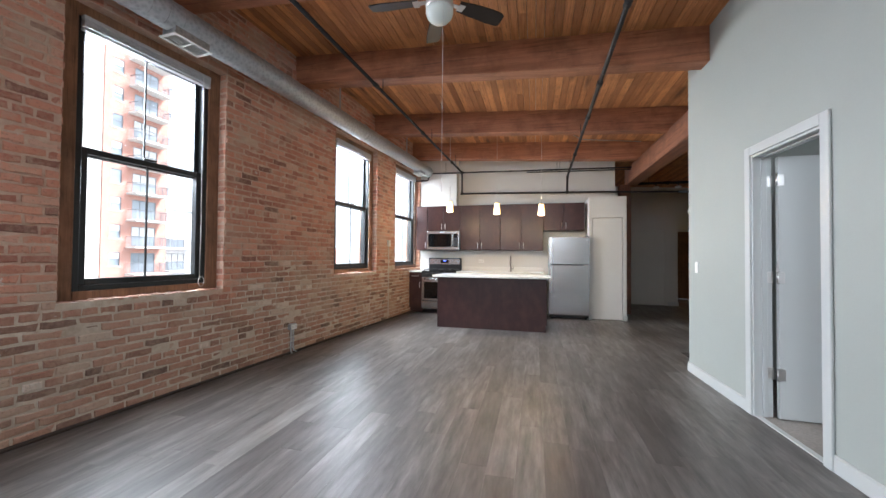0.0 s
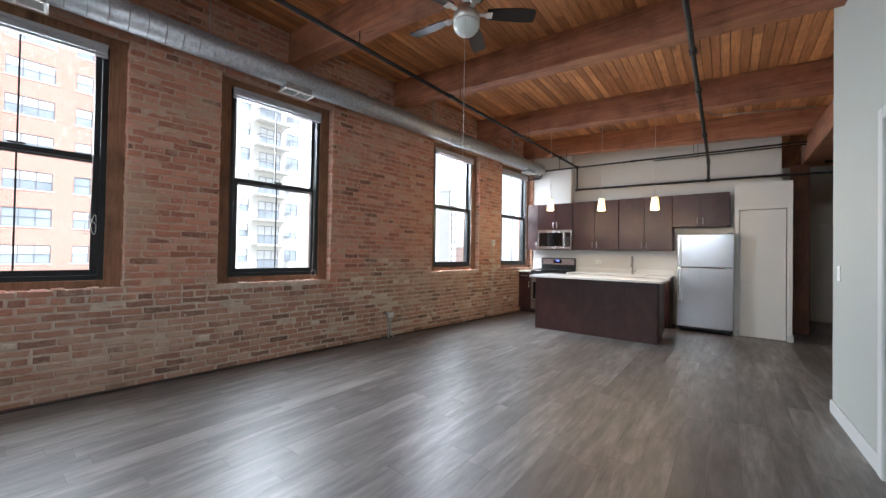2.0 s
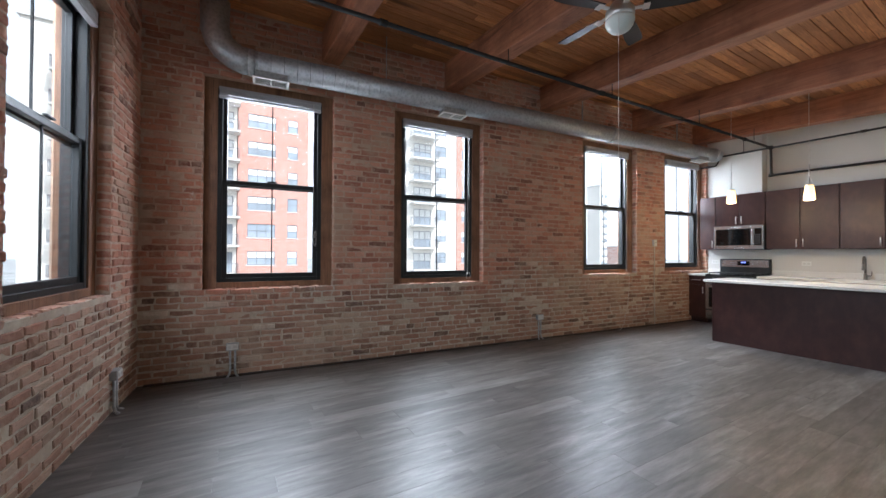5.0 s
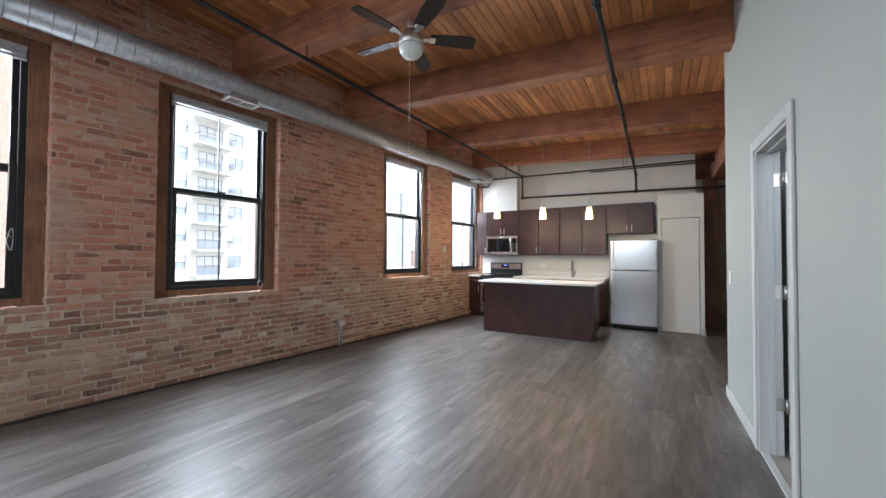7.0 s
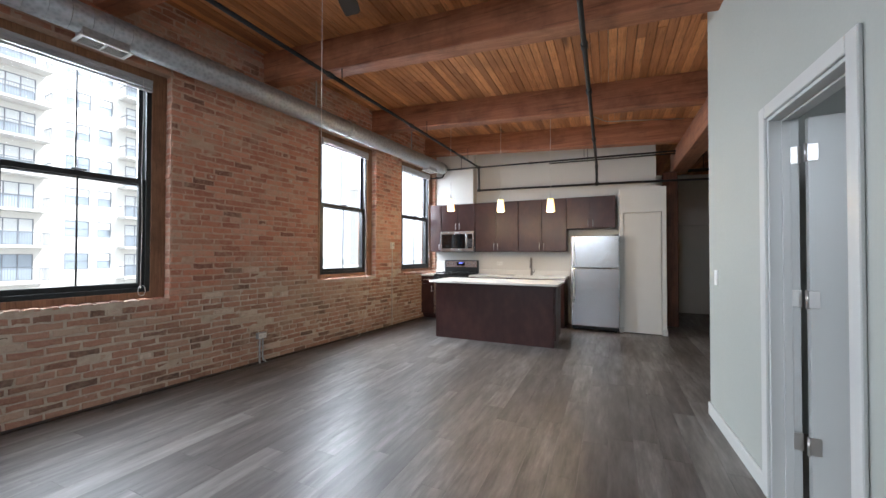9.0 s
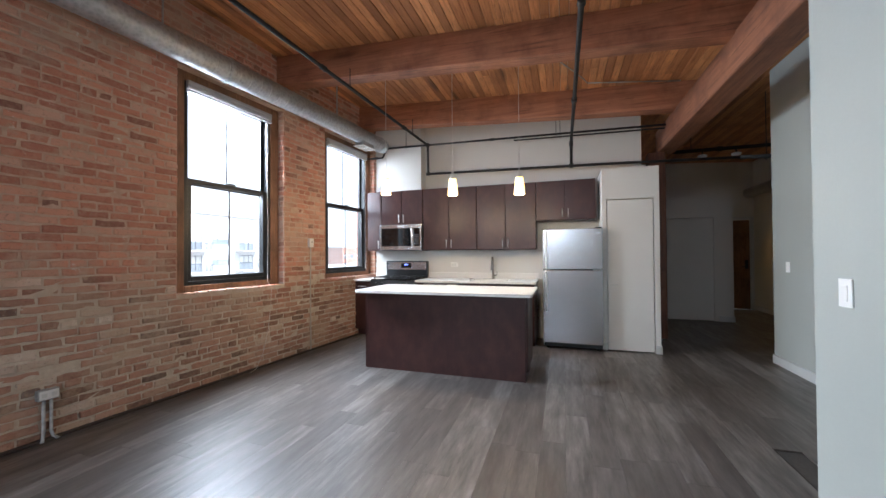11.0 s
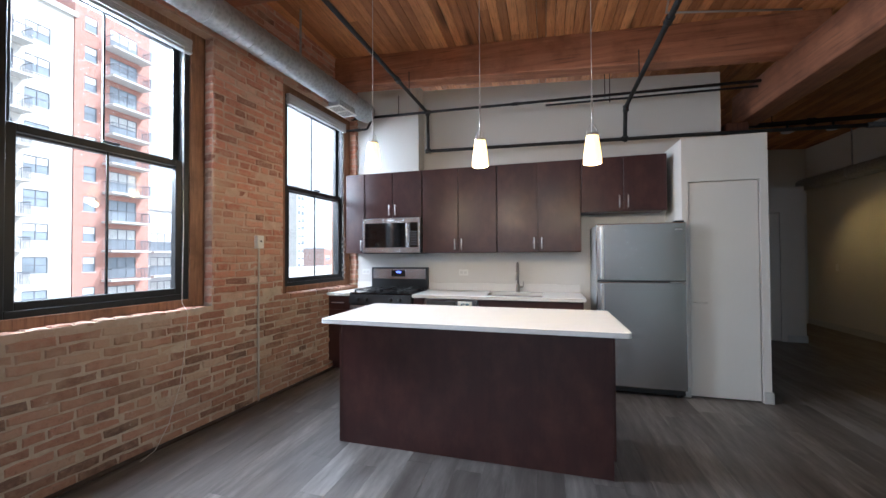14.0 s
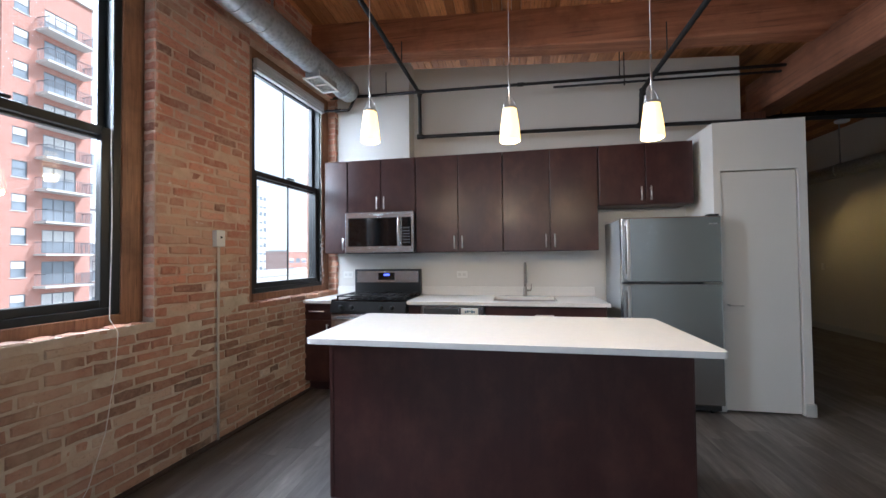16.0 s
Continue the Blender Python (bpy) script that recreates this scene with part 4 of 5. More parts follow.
for x in (0.06, W - 0.06):
    for y in (-0.48, -0.06):
        part("foot", moved(turned([(0.02, 0), (0.02, 0.02), (0.012, 0.032)], 12), pose(x, y, 0)), BLACK, fr)

# pantry
structure("pantry_wall", boxes(((1.795, 9.068, 0), (1.850, 9.75, 2.465)), ((2.425, 9.068, 0), (2.488, 9.75, 2.465)), ((1.850, 9.068, 2.045), (2.425, 9.75, 2.465)), ((1.85, 9.70, 0), (2.425, 9.75, 2.045))), KITCHEN, "white painted pantry closet standing free of the ceiling", "wall")
p = thing("door_2", pose(1.855, 9.085, 0.012), "white flush pantry door, closed", "door", kind="structure")
part("leaf", boxes(((0.003, -0.004, 0), (0.560, 0.031, 2.025)), bevel=0.002), KITCHEN, p)
bm = tube(bmesh.new(), [(0.03, -0.004, 0.89), (0.03, -0.045, 0.89), (0.035, -0.05, 0.89), (0.13, -0.05, 0.888)], 0.006, 8)
part("door_handle", bm, CHROME, p)
skirting(((2.424, 9.054), (2.50, 9.067)))
skirting(((2.489, 9.054), (2.502, 9.75)))
skirting(((1.79, 9.054), (1.849, 9.067)))

# range
RX0, RX1 = -1.688, -0.912
st = thing("gas_range", pose(RX0, BACK - 0.01, 0), "black and steel gas range with cast iron grates", "range")
RW = RX1 - RX0
part("body", boxes(((0.002, -0.60, 0.09), (RW - 0.002, 0, 0.905)), bevel=0.003), BLACK, st)
part("cooktop", boxes(((0, -0.63, 0.905), (RW, -0.065, 0.925)), bevel=0.006), BLACK_GLASS, st)
part("control_panel", moved(boxes(((0.003, -0.022, -0.055), (RW - 0.003, 0.022, 0.055)), bevel=0.005), pose(0, -0.632, 0.850, -12, 0, 0)), BLACK, st)
for k, x in enumerate((0.12, 0.23, 0.53, 0.64)):
    part("knob", moved(turned([(0.023, 0), (0.023, 0.010), (0.019, 0.026), (0.013, 0.030)], 18), pose(x, -0.655, 0.852, 80, 0, 0)), BLACK, st)
od = part("oven_door", boxes(((0.006, -0.645, 0.27), (RW - 0.006, -0.602, 0.785)), bevel=0.006), STEEL, st)
part("oven_window", boxes(((0.06, -0.6475, 0.32), (RW - 0.06, -0.6445, 0.68)), bevel=0.001), BLACK_GLASS, od)
bm = tube(bmesh.new(), [(0.05, -0.695, 0.745), (RW - 0.05, -0.695, 0.745)], 0.012, 12)
for x in (0.07, RW - 0.07):
    tube(bm, [(x, -0.645, 0.745), (x, -0.695, 0.745)], 0.009, 8)
part("handle", bm, STEEL, od)
part("storage_drawer", boxes(((0.006, -0.642, 0.095), (RW - 0.006, -0.602, 0.258)), bevel=0.005), STEEL, st)
bg = part("backguard", boxes(((0, -0.062, 0.925), (RW, 0, 1.205)), bevel=0.008), BLACK, st)
part("panel", boxes(((0.025, -0.066, 1.055), (RW - 0.025, -0.0625, 1.185)), bevel=0.001), STEEL, bg, "brushed steel control panel")
part("display", boxes(((0.285, -0.069, 1.085), (0.475, -0.0665, 1.165)), bevel=0.001), BLACK_GLASS, bg)
for dx in (0.350, 0.363, 0.376, 0.392, 0.405):
    part("digit", boxes(((dx, -0.0700, 1.130), (dx + 0.009, -0.0692, 1.152))), glowing("blue_display", (0.05, 0.10, 1.0), 3.0), bg)
GRATE = plain("cast_iron", (0.018, 0.018, 0.019), 0.6, depth=0.3)
for x0, x1 in ((0.04, 0.365), (0.41, 0.735)):
    bm = bmesh.new()
    for a, b in (((x0, -0.57), (x1, -0.57)), ((x0, -0.10), (x1, -0.10)), ((x0, -0.57), (x0, -0.10)), ((x1, -0.57), (x1, -0.10)), ((x0, -0.335), (x1, -0.335)), (((x0 + x1) / 2, -0.57), ((x0 + x1) / 2, -0.10))):
        box(bm, (min(a[0], b[0]) - 0.006, min(a[1], b[1]) - 0.006, 0.944), (max(a[0], b[0]) + 0.006, max(a[1], b[1]) + 0.006, 0.958), 0.002)
    for a in (x0, x1):
        for b in (-0.57, -0.10):
            box(bm, (a - 0.007, b - 0.007, 0.925), (a + 0.007, b + 0.007, 0.946))
    part("grate", bm, GRATE, st, "cast iron pan grate")
    for y in (-0.455, -0.215):
        part("burner", moved(turned([(0.045, 0.925), (0.045, 0.932), (0.032, 0.934), (0.032, 0.941), (0.01, 0.942)], 18), pose((x0 + x1) / 2, y, 0)), GRATE, st)

# microwave
mw = thing("microwave", pose(-1.655, BACK - 0.002, 1.388), "stainless steel microwave hung under the wall cabinet", "microwave")
MW = 0.75
part("body", boxes(((0, -0.345, 0), (MW, 0, 0.422)), bevel=0.004), BLACK, mw)
part("front", boxes(((0.0, -0.385, 0.0), (MW, -0.346, 0.424)), bevel=0.005), STEEL, mw)
part("door_glass", boxes(((0.035, -0.3885, 0.065), (0.575, -0.3845, 0.365)), bevel=0.001), BLACK_GLASS, mw, "dark glass microwave door")
part("key_pad", boxes(((0.625, -0.3885, 0.065), (0.725, -0.3845, 0.365)), bevel=0.001), BLACK_GLASS, mw)
for r in range(6):
    for c in range(3):
        part("key", boxes(((0.638 + 0.026 * c, -0.3895, 0.095 + 0.030 * r), (0.656 + 0.026 * c, -0.3887, 0.110 + 0.030 * r))), plain("key_print", (0.10, 0.10, 0.11), 0.4, depth=0.0) if r + c == 0 else bpy.data.materials["key_print"], mw)
bm = tube(bmesh.new(), [(0.600, -0.385, 0.07), (0.600, -0.420, 0.08), (0.600, -0.430, 0.15), (0.600, -0.430, 0.28), (0.600, -0.420, 0.35), (0.600, -0.385, 0.36)], 0.012, 12)
part("handle", bm, STEEL, mw)
part("badge", boxes(((0.33, -0.3875, 0.392), (0.42, -0.3855, 0.404))), PLASTIC, mw)
part("vent_lip", boxes(((0.01, -0.38, -0.010), (MW - 0.01, -0.05, -0.001)), bevel=0.001), BLACK, mw)

# dishwasher
dwsh = thing("dishwasher", pose(-0.775, BACK - 0.02, 0), "stainless steel dishwasher under the worktop", "dishwasher")
part("body", boxes(((0.004, -0.57, 0.09), (0.596, 0, 0.870)), bevel=0.002), BLACK, dwsh)
dd = part("door", boxes(((0.004, -0.61, 0.10), (0.596, -0.571, 0.872)), bevel=0.005), STEEL, dwsh)
part("grip", boxes(((0.03, -0.6125, 0.800), (0.36, -0.6095, 0.850)), bevel=0.002), plain("dark_recess", (0.10, 0.10, 0.10), 0.4, 0.6), dd)
part("label_sheet", boxes(((0.385, -0.6125, 0.795), (0.545, -0.6105, 0.858))), PLASTIC, dd, "pale paper label with blurred blue print")
for k in range(5):
    part("print", boxes(((0.42 + 0.02 * k, -0.6133, 0.812 + 0.006 * (k % 3)), (0.435 + 0.02 * k, -0.6127, 0.832 + 0.005 * (k % 2)))), plain("blue_print", (0.05, 0.16, 0.25), 0.5, depth=0.0) if k == 0 else bpy.data.materials["blue_print"], dd)
part("toe_plate", boxes(((0.01, -0.53, 0.01), (0.59, -0.50, 0.088))), BLACK, dwsh)

# ---- passage ----
c = thing("door_3", pose(2.96, 11.94, 0.01), "off-white flush closet door, closed", "door", kind="structure")
part("leaf", boxes(((0.004, 0, 0), (1.066, 0.035, 1.972)), bevel=0.002), GREY_WALL, c)
part("door_handle", tube(bmesh.new(), [(0.06, 0, 0.95), (0.06, -0.04, 0.95), (0.07, -0.045, 0.95), (0.15, -0.045, 0.95)], 0.007, 8), CHROME, c)
e = thing("door_4", pose(4.48, 13.86, 0.005), "brown wooden entry door, closed", "door", kind="structure")
part("leaf", boxes(((0.004, 0, 0), (0.886, 0.045, 2.05)), bevel=0.002), timber_material("entry_door_wood", (0.16, 0.075, 0.035), (0.27, 0.135, 0.065), "z", 0.45), e)
part("lock_plate", boxes(((0.79, -0.012, 0.93), (0.85, 0, 1.13)), bevel=0.003), BLACK, e)
part("door_handle", tube(bmesh.new(), [(0.82, -0.01, 0.98), (0.82, -0.06, 0.98), (0.80, -0.065, 0.98), (0.70, -0.065, 0.98)], 0.009, 10), BLACK, e)
structure("entry_door_casing", boxes(((4.41, 13.832, 0), (4.479, 13.849, 2.13)), ((5.371, 13.832, 0), (5.44, 13.849, 2.13)), ((4.48, 13.832, 2.061), (5.37, 13.849, 2.13)), bevel=0.003), TRIM, "white casing round the entry door", "casing")
hd = thing("hall_duct", pose(5.30, 9.2, 2.66), "galvanised round duct along the entry passage", "duct")
part("pipe", tube(bmesh.new(), [(0, 0, 0), (0, 4.5, 0.0)], 0.11, 24), GALV, hd)
for y in (0.9, 2.1, 3.3):
    part("collar", tube(bmesh.new(), [(0, y - 0.02, 0), (0, y, 0), (0, y + 0.02, 0)], (0.112, 0.118, 0.112), 24), GALV, hd)
    part("hanger", boxes(((-0.01, y - 0.002, 0.11), (0.01, y + 0.002, 0.92))), GALV, hd)
for x, y in ((3.46, 10.62), (3.92, 10.62)):
    t = thing("smoke_detector", pose(x, y, 2.86), "white round smoke detector under a dark pipe", "smoke detector", "ceiling detectors")
    part("body", turned([(0.045, 0.0), (0.062, 0.008), (0.066, 0.026), (0.066, 0.036)], 24), PLASTIC, t)
    part("base", turned([(0.05, 0.0365), (0.05, 0.044)], 24), PLASTIC, t)
    part("stem", tube(bmesh.new(), [(0, 0, 0.044), (0, 0, 0.10)], 0.012, 8), BLACK_PIPE, t)
pipe_run("hall_pipe", [(3.05, 10.62, 2.985), (5.2, 10.62, 2.985)], 0.03, "dark iron pipe across the passage", [((3.7, 10.62, 2.985), (5, 10.62, 2.985))], [(3.3, 10.62, 2.985, 3.62), (4.6, 10.62, 2.985, 3.58)])
pipe_run("hall_pipe", [(3.6, 9.66, 2.62), (5.2, 9.70, 2.57)], 0.027, "dark iron pipe across the passage", [((4.2, 9.675, 2.589), (5, 9.7, 2.57))], [(3.9, 9.667, 2.594, 3.6)])
lamp = thing("wall_lamp", pose(4.35, 12.55, 2.0), "small warm wall lamp on the closet side", "wall lamp")
part("shade", moved(turned([(0.05, 0), (0.055, 0.01), (0.045, 0.12), (0.04, 0.13)], 20), pose(0.07, 0, 0)), SHADE, lamp)
part("bracket", boxes(((-0.008, -0.03, 0.04), (0.03, 0.03, 0.10)), bevel=0.003), CHROME, lamp)
lamp = new("lamp_light", bpy.data.lights.new("lamp_light", "SPOT"))
lamp.data.energy, lamp.data.shadow_soft_size, lamp.data.color = 5.0, 0.05, (1.0, 0.62, 0.22)
lamp.data.spot_size, lamp.data.spot_blend = radians(140), 0.7
lamp.matrix_world = look((4.60, 12.55, 2.0), (5.3, 12.2, 1.3))

# ---- outside ----
GROUND = -12.6
structure("ground", boxes(((-900, -900, GROUND - 0.5), (900, 900, GROUND))), plain("street", (0.30, 0.30, 0.29), 0.9, grain=3, depth=0.2, vary=0.3, stain=0.05), "grey street level far below", "ground")


def facade_brick():
    s = Shade("facade_brick", 0.9)
    b = s.tree.nodes.new("ShaderNodeTexBrick")
    b.inputs["Color1"].default_value, b.inputs["Color2"].default_value, b.inputs["Mortar"].default_value = (0.52, 0.235, 0.175, 1), (0.46, 0.20, 0.15, 1), (0.64, 0.57, 0.52, 1)
    b.inputs["Scale"].default_value, b.inputs["Brick Width"].default_value, b.inputs["Row Height"].default_value, b.inputs["Mortar Size"].default_value = 1.0, 0.40, 0.13, 0.010
    s.link(s.place((1, 1, 1), True, (0, radians(90), radians(90))), b.inputs["Vector"])
    v = s.place(world_space=True)
    s.color(s.mix(s.span(s.noise(v, 0.2, 3), 0.4, 0.7, 0, 0.25), b.outputs["Color"], (0.42, 0.22, 0.17)))
    return s.mat


F_BRICK = facade_brick()
F_CREAM = plain("facade_cream", (0.72, 0.69, 0.63), 0.85, grain=6, depth=0.1, vary=0.06, stain=0.2)
F_GREY = plain("facade_grey", (0.70, 0.70, 0.71), 0.85, grain=6, depth=0.1, vary=0.06, stain=0.2)
F_FRAME = plain("facade_frame", (0.17, 0.18, 0.20), 0.4, depth=0.0)
F_GLASS = plain("facade_glass", (0.30, 0.34, 0.38), 0.08, depth=0.0, vary=0.3, stain=0.3)
F_SHADE = plain("facade_curtain", (0.70, 0.70, 0.68), 0.6, depth=0.0)
F_SLAB = plain("balcony_slab", (0.60, 0.58, 0.55), 0.8, depth=0.1)
FLOOR_H, FACE = 2.92, -42.0


def mesh_of(bm, mat):
    mesh = bpy.data.meshes.new("piece")
    bmesh.ops.recalc_face_normals(bm, faces=bm.faces)
    bm.to_mesh(mesh)
    bm.free()
    mesh.materials.append(mat)
    return mesh


def window_set(width, lites, height=1.45):
    """Shared meshes of a facade window: frame, glass, drawn shade, sill; x out of the wall."""
    w, bm = width / 2, bmesh.new()
    for a, b in (((-w, 0), (w, 0.07)), ((-w, height - 0.07), (w, height)), ((-w, height * 0.5 - 0.03), (w, height * 0.5 + 0.03))):
        box(bm, (-0.10, a[0], a[1]), (-0.04, b[0], b[1]))
    for k in range(lites + 1):
        y = -w + 0.035 + (2 * w - 0.07) * k / lites
        box(bm, (-0.10, y - 0.035, 0.07), (-0.041, y + 0.035, height - 0.07))
    return (mesh_of(bm, F_FRAME), mesh_of(boxes(((-0.09, -w + 0.03, 0.03), (-0.08, w - 0.03, height - 0.03))), F_GLASS),
            mesh_of(boxes(((-0.078, -w + 0.06, height * 0.5), (-0.072, w - 0.06, height - 0.06))), F_SHADE), mesh_of(boxes(((-0.1, -w - 0.08, -0.10), (0.06, w + 0.08, -0.001))), F_SLAB))


SETS = {"small": window_set(1.05, 1), "double": window_set(1.7, 2), "wide": window_set(2.7, 3), "door": window_set(2.6, 3, 2.15)}
BALCONY = mesh_of(boxes(((0.0, -1.9, -0.20), (1.45, 1.9, 0.0)), bevel=0.02), F_SLAB)
bm = boxes(((1.36, -1.85, 1.02), (1.42, 1.85, 1.07)), ((0.02, -1.85, 1.02), (1.36, -1.80, 1.07)), ((0.02, 1.80, 1.02), (1.36, 1.85, 1.07)))
for k in range(26):
    y = -1.83 + 3.66 * k / 25
    box(bm, (1.38, y - 0.012, 0.0), (1.405, y + 0.012, 1.02))
for k in range(9):
    for y in (-1.825, 1.825):
        box(bm, (0.06 + 0.15 * k, y - 0.012, 0.0), (0.085 + 0.15 * k, y + 0.012, 1.02))
RAIL = mesh_of(bm, F_FRAME)


def attach(name, mesh, owner, place, label=""):
    ob = new(name, mesh)
    ob.parent = owner
    ob.location = place
    if label:
        ob["label"] = label
    return ob


def block(name, y0, y1, depth, top, wall_mat, label, columns, face=FACE):
    """A storeyed building facing +x; columns: (y, kind)."""
    t = thing(name, pose(face, y0, GROUND), label, "building", "buildings across the street")
    kinds = [(y - y0, k) for y, k in columns]
    h = top - GROUND
    floors = int(h / FLOOR_H)
    bm = bmesh.new()
    spans = sorted((y - {"small": 0.525, "double": 0.85, "wide": 1.35, "door": 1.3}[k], y + {"small": 0.525, "double": 0.85, "wide": 1.35, "door": 1.3}[k], k) for y, k in kinds)
    at = 0.0
    for a, b, k in spans:
        box(bm, (-0.3, at, 0), (0, a, h))
        high = 2.15 if k == "door" else 1.45
        low = 0.06 if k == "door" else 0.85
        z = 0.0
        for n in range(floors):
            box(bm, (-0.3, a, z), (0, b, n * FLOOR_H + low))
            z = n * FLOOR_H + low + high
        box(bm, (-0.3, a, z), (0, b, h))
        at = b
    box(bm, (-0.3, at, 0), (0, y1 - y0, h))
    box(bm, (-depth, 0, 0), (-0.31, y1 - y0, h))
    part("wall", bm, wall_mat, t)
    part("roof", boxes(((-depth - 0.2, -0.2, h), (0.25, y1 - y0 + 0.2, h + 0.5))), F_SLAB, t)
    r = random.Random(int(y0 * 7))
    for y, k in kinds:
        frame_m, glass_m, shade_m, sill_m = SETS[k]
        for n in range(2, floors):
            z = n * FLOOR_H + (0.06 if k == "door" else 0.85)
            w = attach("window", frame_m, t, (0, y, z))
            attach("pane", glass_m, w, (0, 0, 0))
            if r.random() < 0.7:
                attach("curtain", shade_m, w, (0, 0, 0))
            if k == "door":
                bal = attach("balcony", BALCONY, t, (0.002, y, n * FLOOR_H))
                attach("railing", RAIL, bal, (0, 0, 0))
            else:
                attach("sill", sill_m, w, (0, 0, 0))
    return t


block("apartment_building", 1.9, 8.9, 14, 25, F_BRICK, "tall red brick apartment block with paired windows", [(4.18, "wide"), (7.26, "small")])
block("apartment_building", 12.45, 28.85, 12, 24, F_CREAM, "tall cream apartment block with balconies", [(14.6, "door"), (18.64, "double"), (20.6, "small"), (23.5, "door"), (26.35, "double")], FACE - 0.1)
block("apartment_building", 28.9, 35.7, 14, 27, F_BRICK, "tall red brick apartment tower with balconies", [(30.2, "small"), (33.1, "door")])
block("apartment_building", 36.4, 50.0, 14, 7, F_GREY, "pale apartment block with dark glazed bays", [(39.4, "door"), (43.5, "wide"), (48.0, "door")], FACE - 3.0)
block("apartment_building", -14.0, 1.85, 10, 21, F_CREAM, "pale apartment block with balconies and a roof edge", [(-10.0, "door"), (-5.0, "double"), (0.2, "door")], FACE - 0.2)
block("apartment_tower", 127.0, 133.0, 6, 28, F_CREAM, "distant pale tower with a grid of windows", [(128.4, "double"), (130.6, "double")], -92.0)
block("apartment_tower", 112.0, 123.0, 8, 3.5, F_BRICK, "distant brown tower block", [(114.0, "wide"), (117.5, "wide"), (121.0, "wide")], -70.0)
block("warehouse", 60.0, 104.0, 18, -2.2, F_CREAM, "low pale warehouse with a plain roofline", [(66.0, "wide"), (76.0, "wide"), (90.0, "wide"), (100.0, "wide")], -48.0)

# ---- brickwork ----
BL, BH, JOINT = 0.213, 0.0650, 0.0155


def brick_mesh(length, seed):
    """A worn brick face, 30-odd triangles: local x out of the wall, y along, z up; centre of the face at the origin."""
    r = random.Random(seed)
    bm = bmesh.new()
    h, w = (BH - JOINT) / 2, length / 2
    back, edge = -0.022, 0.006
    rings = []
    across = (-1.0, -0.42, 0.38, 1.0)
    line = [(a, -1) for a in across] + [(a, 1) for a in across[::-1]]
    wear = [(r.uniform(-0.006, 0.006), r.uniform(-0.0055, 0.0055)) for _ in line]
    for d, s in ((back, 0.0), (-0.004, 0.0), (0.002, edge)):
        ring = []
        for (a, b), (dy, dz) in zip(line, wear):
            ring.append(bm.verts.new((d + (r.uniform(-0.003, 0.003) if d > back else 0), a * (w - s) + dy, b * (h - s) + dz)))
        rings.append(ring)
    n = len(line)
    for a, b in zip(rings, rings[1:]):
        for k in range(n):
            bm.faces.new((a[k], a[(k + 1) % n], b[(k + 1) % n], b[k]))
    f = rings[-1]
    for k in range(3):
        bm.faces.new((f[k], f[k + 1], f[n - 2 - k], f[n - 1 - k]))
    bmesh.ops.recalc_face_normals(bm, faces=bm.faces)
    mesh = bpy.data.meshes.new("brick")
    bm.to_mesh(mesh)
    bm.free()
    mesh.materials.append(BRICK)
    return mesh


STRETCH = [brick_mesh(BL - JOINT, s) for s in range(10)]
HEADER = [brick_mesh(0.090, 40 + s) for s in range(5)]


def laid(u0, u1, z_top, holes, seed):
    """Brick places (u, z, header, seed) over a wall, cut at the openings."""
    r = random.Random(seed)
    row, z = 0, BH / 2
    while z < z_top:
        head = row % 7 == 5
        size = 0.111 if head else BL
        u = u0 - (size * 0.5 if row % 2 else 0) + r.uniform(-0.02, 0.02)
        while u < u1:
            a, b = u, u + size
            hit = None
            for h0, h1, hz0, hz1 in holes:
                if hz0 - BH * 0.25 < z < hz1 + BH * 0.25 and a < h1 and b > h0:
                    hit = (h0, h1)
            if hit is None:
                if b <= u1 + 0.06 and a >= u0 - 0.12:
                    yield (a + b) / 2, z, size, None
            else:
                h0, h1 = hit
                if a < h0 - 0.045:
                    yield (a + h0) / 2 + 0.002, z, h0 - a, None
                if b > h1 + 0.045:
                    yield (b + h1) / 2 - 0.002, z, b - h1, None
            u += size
        z += BH
        row += 1


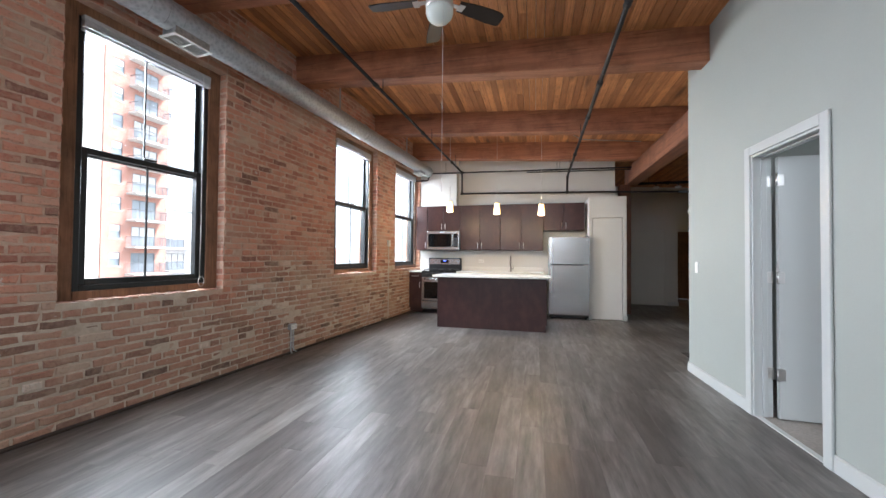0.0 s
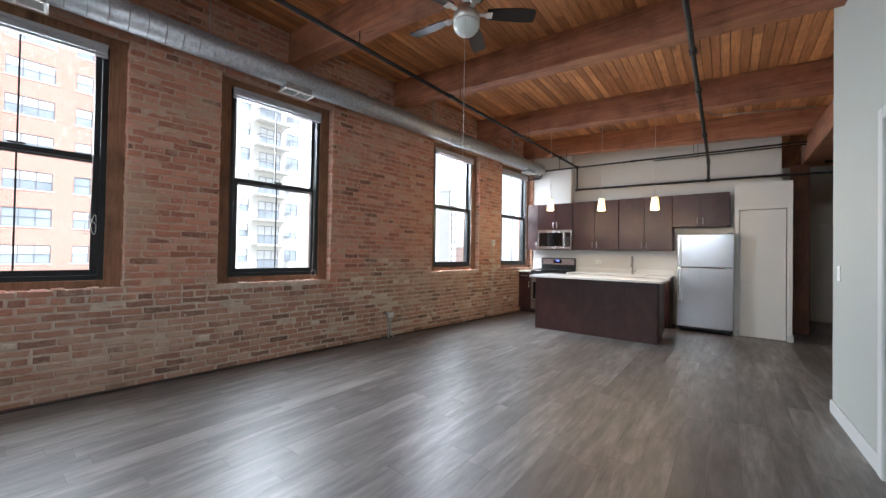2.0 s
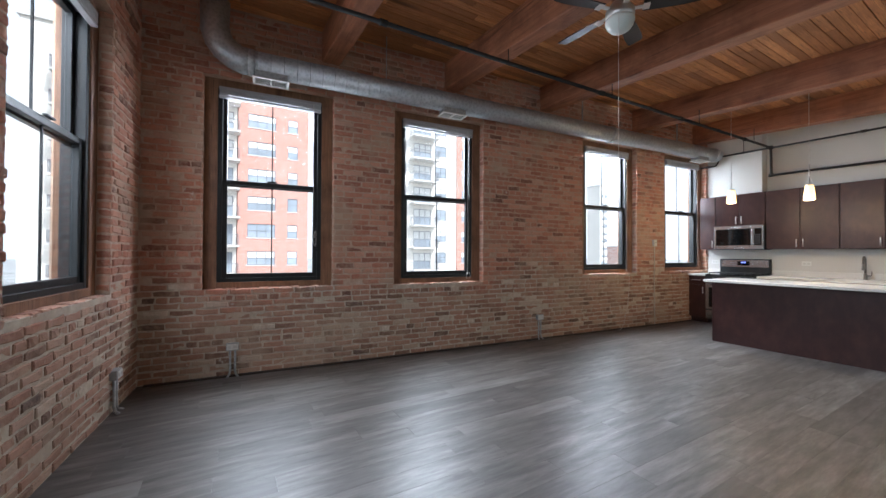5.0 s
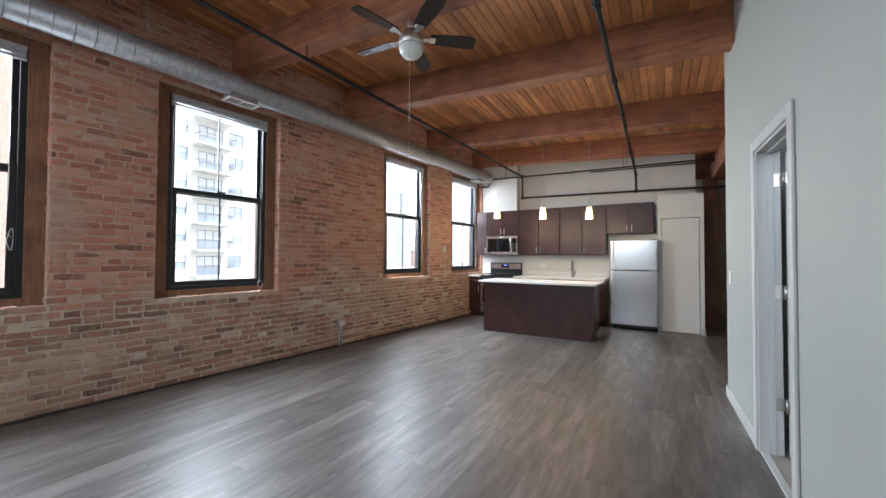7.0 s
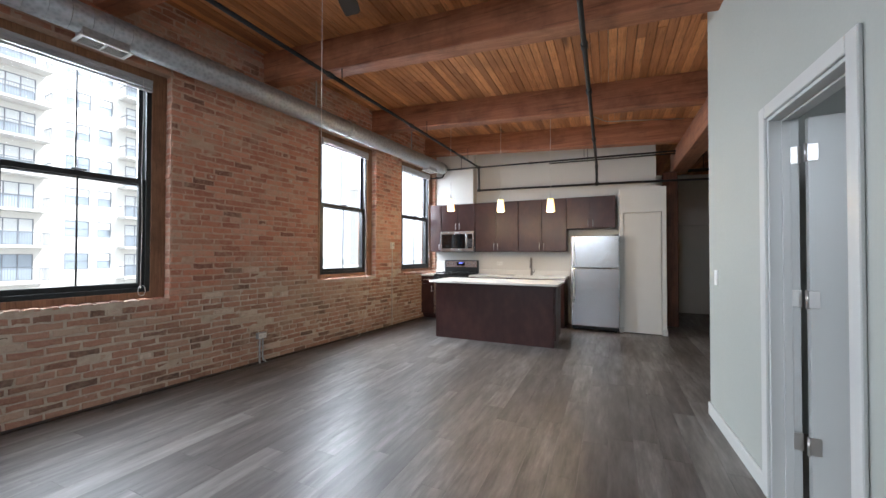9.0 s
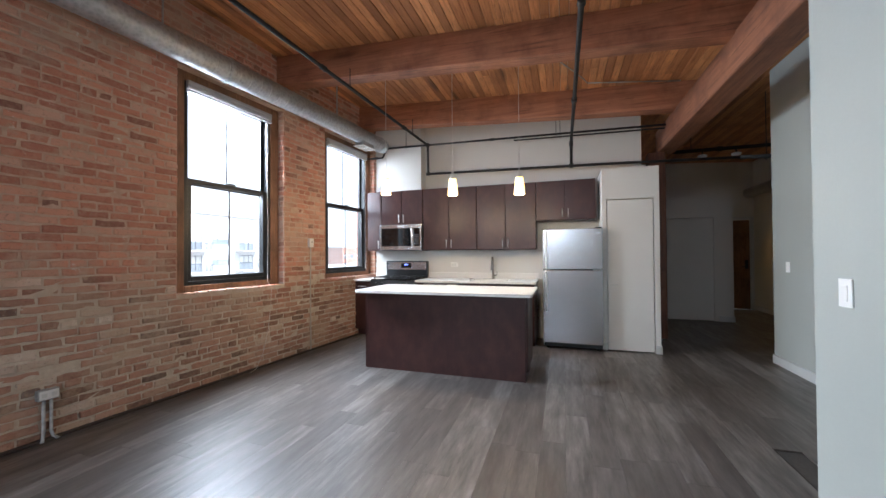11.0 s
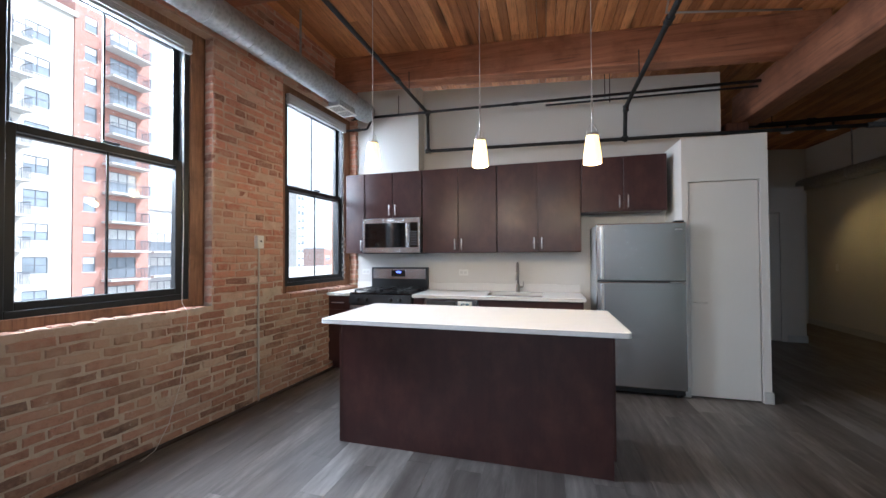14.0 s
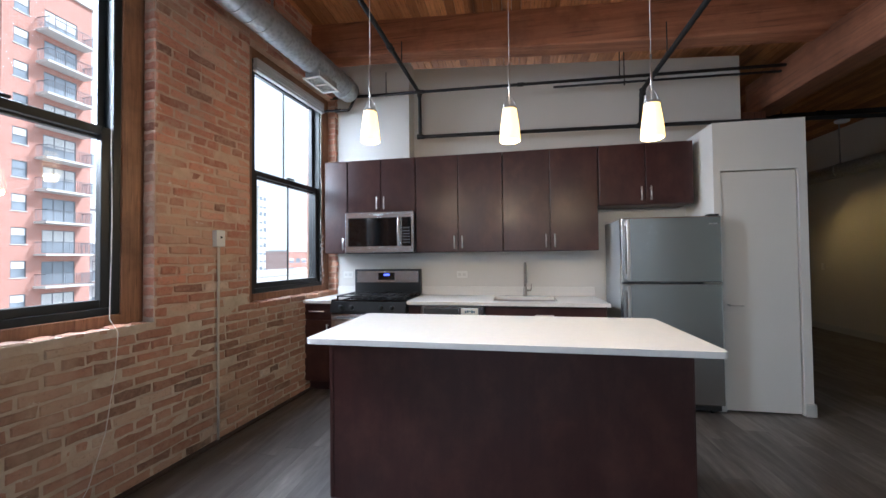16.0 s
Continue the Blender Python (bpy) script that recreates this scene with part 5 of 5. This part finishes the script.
def lay_wall(wall, u0, u1, z_top, holes, seed, near, turn, shift):
    """Single bricks inside `near` (u0, u1, z0, z1), the rest joined into one run."""
    r = random.Random(seed + 1)
    verts, faces = [], []
    count = 0
    for u, z, size, _ in laid(u0, u1, z_top, holes, seed):
        src = (HEADER if size < 0.13 else STRETCH)
        mesh = r.choice(src)
        base = 0.090 if size < 0.13 else BL - JOINT
        scale = (size - JOINT) / base
        if scale < 0.25:
            continue
        out = r.gauss(0.0, 0.003)
        if r.random() < 0.09:
            out -= 0.006
        m = turn @ Matrix.LocRotScale((out, u + shift, z + r.gauss(0, 0.0018)), Euler((r.gauss(0, 0.010), r.gauss(0, 0.012), r.gauss(0, 0.008))), (1, scale, 1))
        if near and near[0] < u < near[1] and near[2] < z < near[3] and count < 300:
            ob = new("brick", mesh)
            ob.parent = wall
            ob.matrix_local = m
            count += 1
        else:
            k = len(verts)
            verts.extend((m @ v.co)[:] for v in mesh.vertices)
            faces.extend([tuple(i + k for i in p.vertices) for p in mesh.polygons])
    run = bpy.data.meshes.new("brickwork")
    run.from_pydata(verts, [], faces)
    run.materials.append(BRICK_REST)
    ob = new("brickwork", run)
    ob.parent = wall
    tagged(ob, kind="stuff")
    # brick returns at the openings
    verts, faces = [], []
    for h0, h1, hz0, hz1 in holes:
        z = BH / 2
        while z < hz1:
            if z > hz0:
                for edge, way in ((h0, 1), (h1, -1)):
                    mesh = r.choice(HEADER)
                    m = turn @ Matrix.LocRotScale((-0.050, edge + shift + way * 0.002 + r.gauss(0, 0.002), z), Euler((0, r.gauss(0, 0.02), radians(90 * way) + r.gauss(0, 0.02))), (1, 0.98, 1))
                    k = len(verts)
                    verts.extend((m @ v.co)[:] for v in mesh.vertices)
                    faces.extend([tuple(i + k for i in p.vertices) for p in mesh.polygons])
            z += BH
        u = h0 + 0.05
        while u < h1:
            mesh = r.choice(HEADER)
            m = turn @ Matrix.LocRotScale((-0.052, u + shift, hz0 + 0.006 + r.gauss(0, 0.003)), Euler((0, radians(-90) + r.gauss(0, 0.03), 0)), (1, 1.0, 1.55))
            k = len(verts)
            verts.extend((m @ v.co)[:] for v in mesh.vertices)
            faces.extend([tuple(i + k for i in p.vertices) for p in mesh.polygons])
            u += 0.106
    run = bpy.data.meshes.new("jamb_bricks")
    run.from_pydata(verts, [], faces)
    run.materials.append(BRICK_REST)
    ob = new("jamb_bricks", run)
    ob.parent = wall
    tagged(ob, kind="stuff")


lay_wall(west, END + 0.004, 4.75, 3.86, west_holes, 3, (0.3, 3.2, 0.0, 0.92), Matrix.Identity(4), 0.0)
lay_wall(south, 0.02, 5.0, 3.86, south_holes, 5, None, pose(0, END, 0, 0, 0, 90) @ Matrix.Scale(-1, 4, (0, 1, 0)), 0.0)

# ---- floor planks ----
PW, PL = 0.165, 1.22
plank_meshes = []
for length in (PL,):
    bm = boxes(((-PW / 2 + 0.0003, -length / 2 + 0.0003, -0.010), (PW / 2 - 0.0003, length / 2 - 0.0003, 0.0)))
    top = [e for e in bm.edges if all(v.co.z > -0.001 for v in e.verts)]
    bmesh.ops.bevel(bm, geom=top, offset=0.0005, segments=1, affect="EDGES")
    mesh = bpy.data.meshes.new("plank")
    bm.to_mesh(mesh)
    bm.free()
    mesh.materials.append(PLANK)
    plank_meshes.append(mesh)
floor = thing("floor", pose(0, 0, 0), "grey-brown wood-look plank floor with satin gloss", "floor", kind="structure")
rnd = random.Random(12)
verts, faces, count = [], [], 0
x = -3.0
while x < 5.45:
    y = -1.1 - rnd.random() * PL
    while y < 13.84:
        cx, cy = x + PW / 2, y + PL / 2
        face_x = -2.315 + math.tan(radians(-SKEW)) * (cy - 5.0)
        bedroom = cx - PW / 2 > EAST - 0.02 + 0.0253 * (5.8 - cy) and cy + PL / 2 < 5.7
        south = 0.466 - math.tan(radians(-SKEW)) * (cx + 2.696) - 0.15
        inside = cx + PW / 2 > face_x - 0.12 and cy + PL / 2 > south and not bedroom
        if bedroom or not inside:
            y += PL
            continue
        near = -1.6 < cx < EAST - 0.3 and 1.2 < cy < 9.2
        crosses = cx + PW / 2 > EAST and cy - PL / 2 < 5.75
        if near and count < 300 and not crosses:
            ob = new("plank", plank_meshes[0])
            ob.parent = floor
            ob.location = (cx, cy, 0)
            count += 1
        else:
            k = len(verts)
            for v in plank_meshes[0].vertices:
                px, py = v.co.x + cx, v.co.y + cy
                if crosses:
                    px = min(px, EAST + 0.04 + 0.0253 * max(0.0, 5.8 - py))
                verts.append((max(px, face_x - 0.25), max(py, south), v.co.z))
            faces.extend([tuple(i + k for i in p.vertices) for p in plank_meshes[0].polygons])
        y += PL
    x += PW
run = bpy.data.meshes.new("plank_run")
run.from_pydata(verts, [], faces)
run.materials.append(PLANK_REST)
rest = new("plank_run", run)
rest.parent = floor
tagged(rest, kind="stuff")
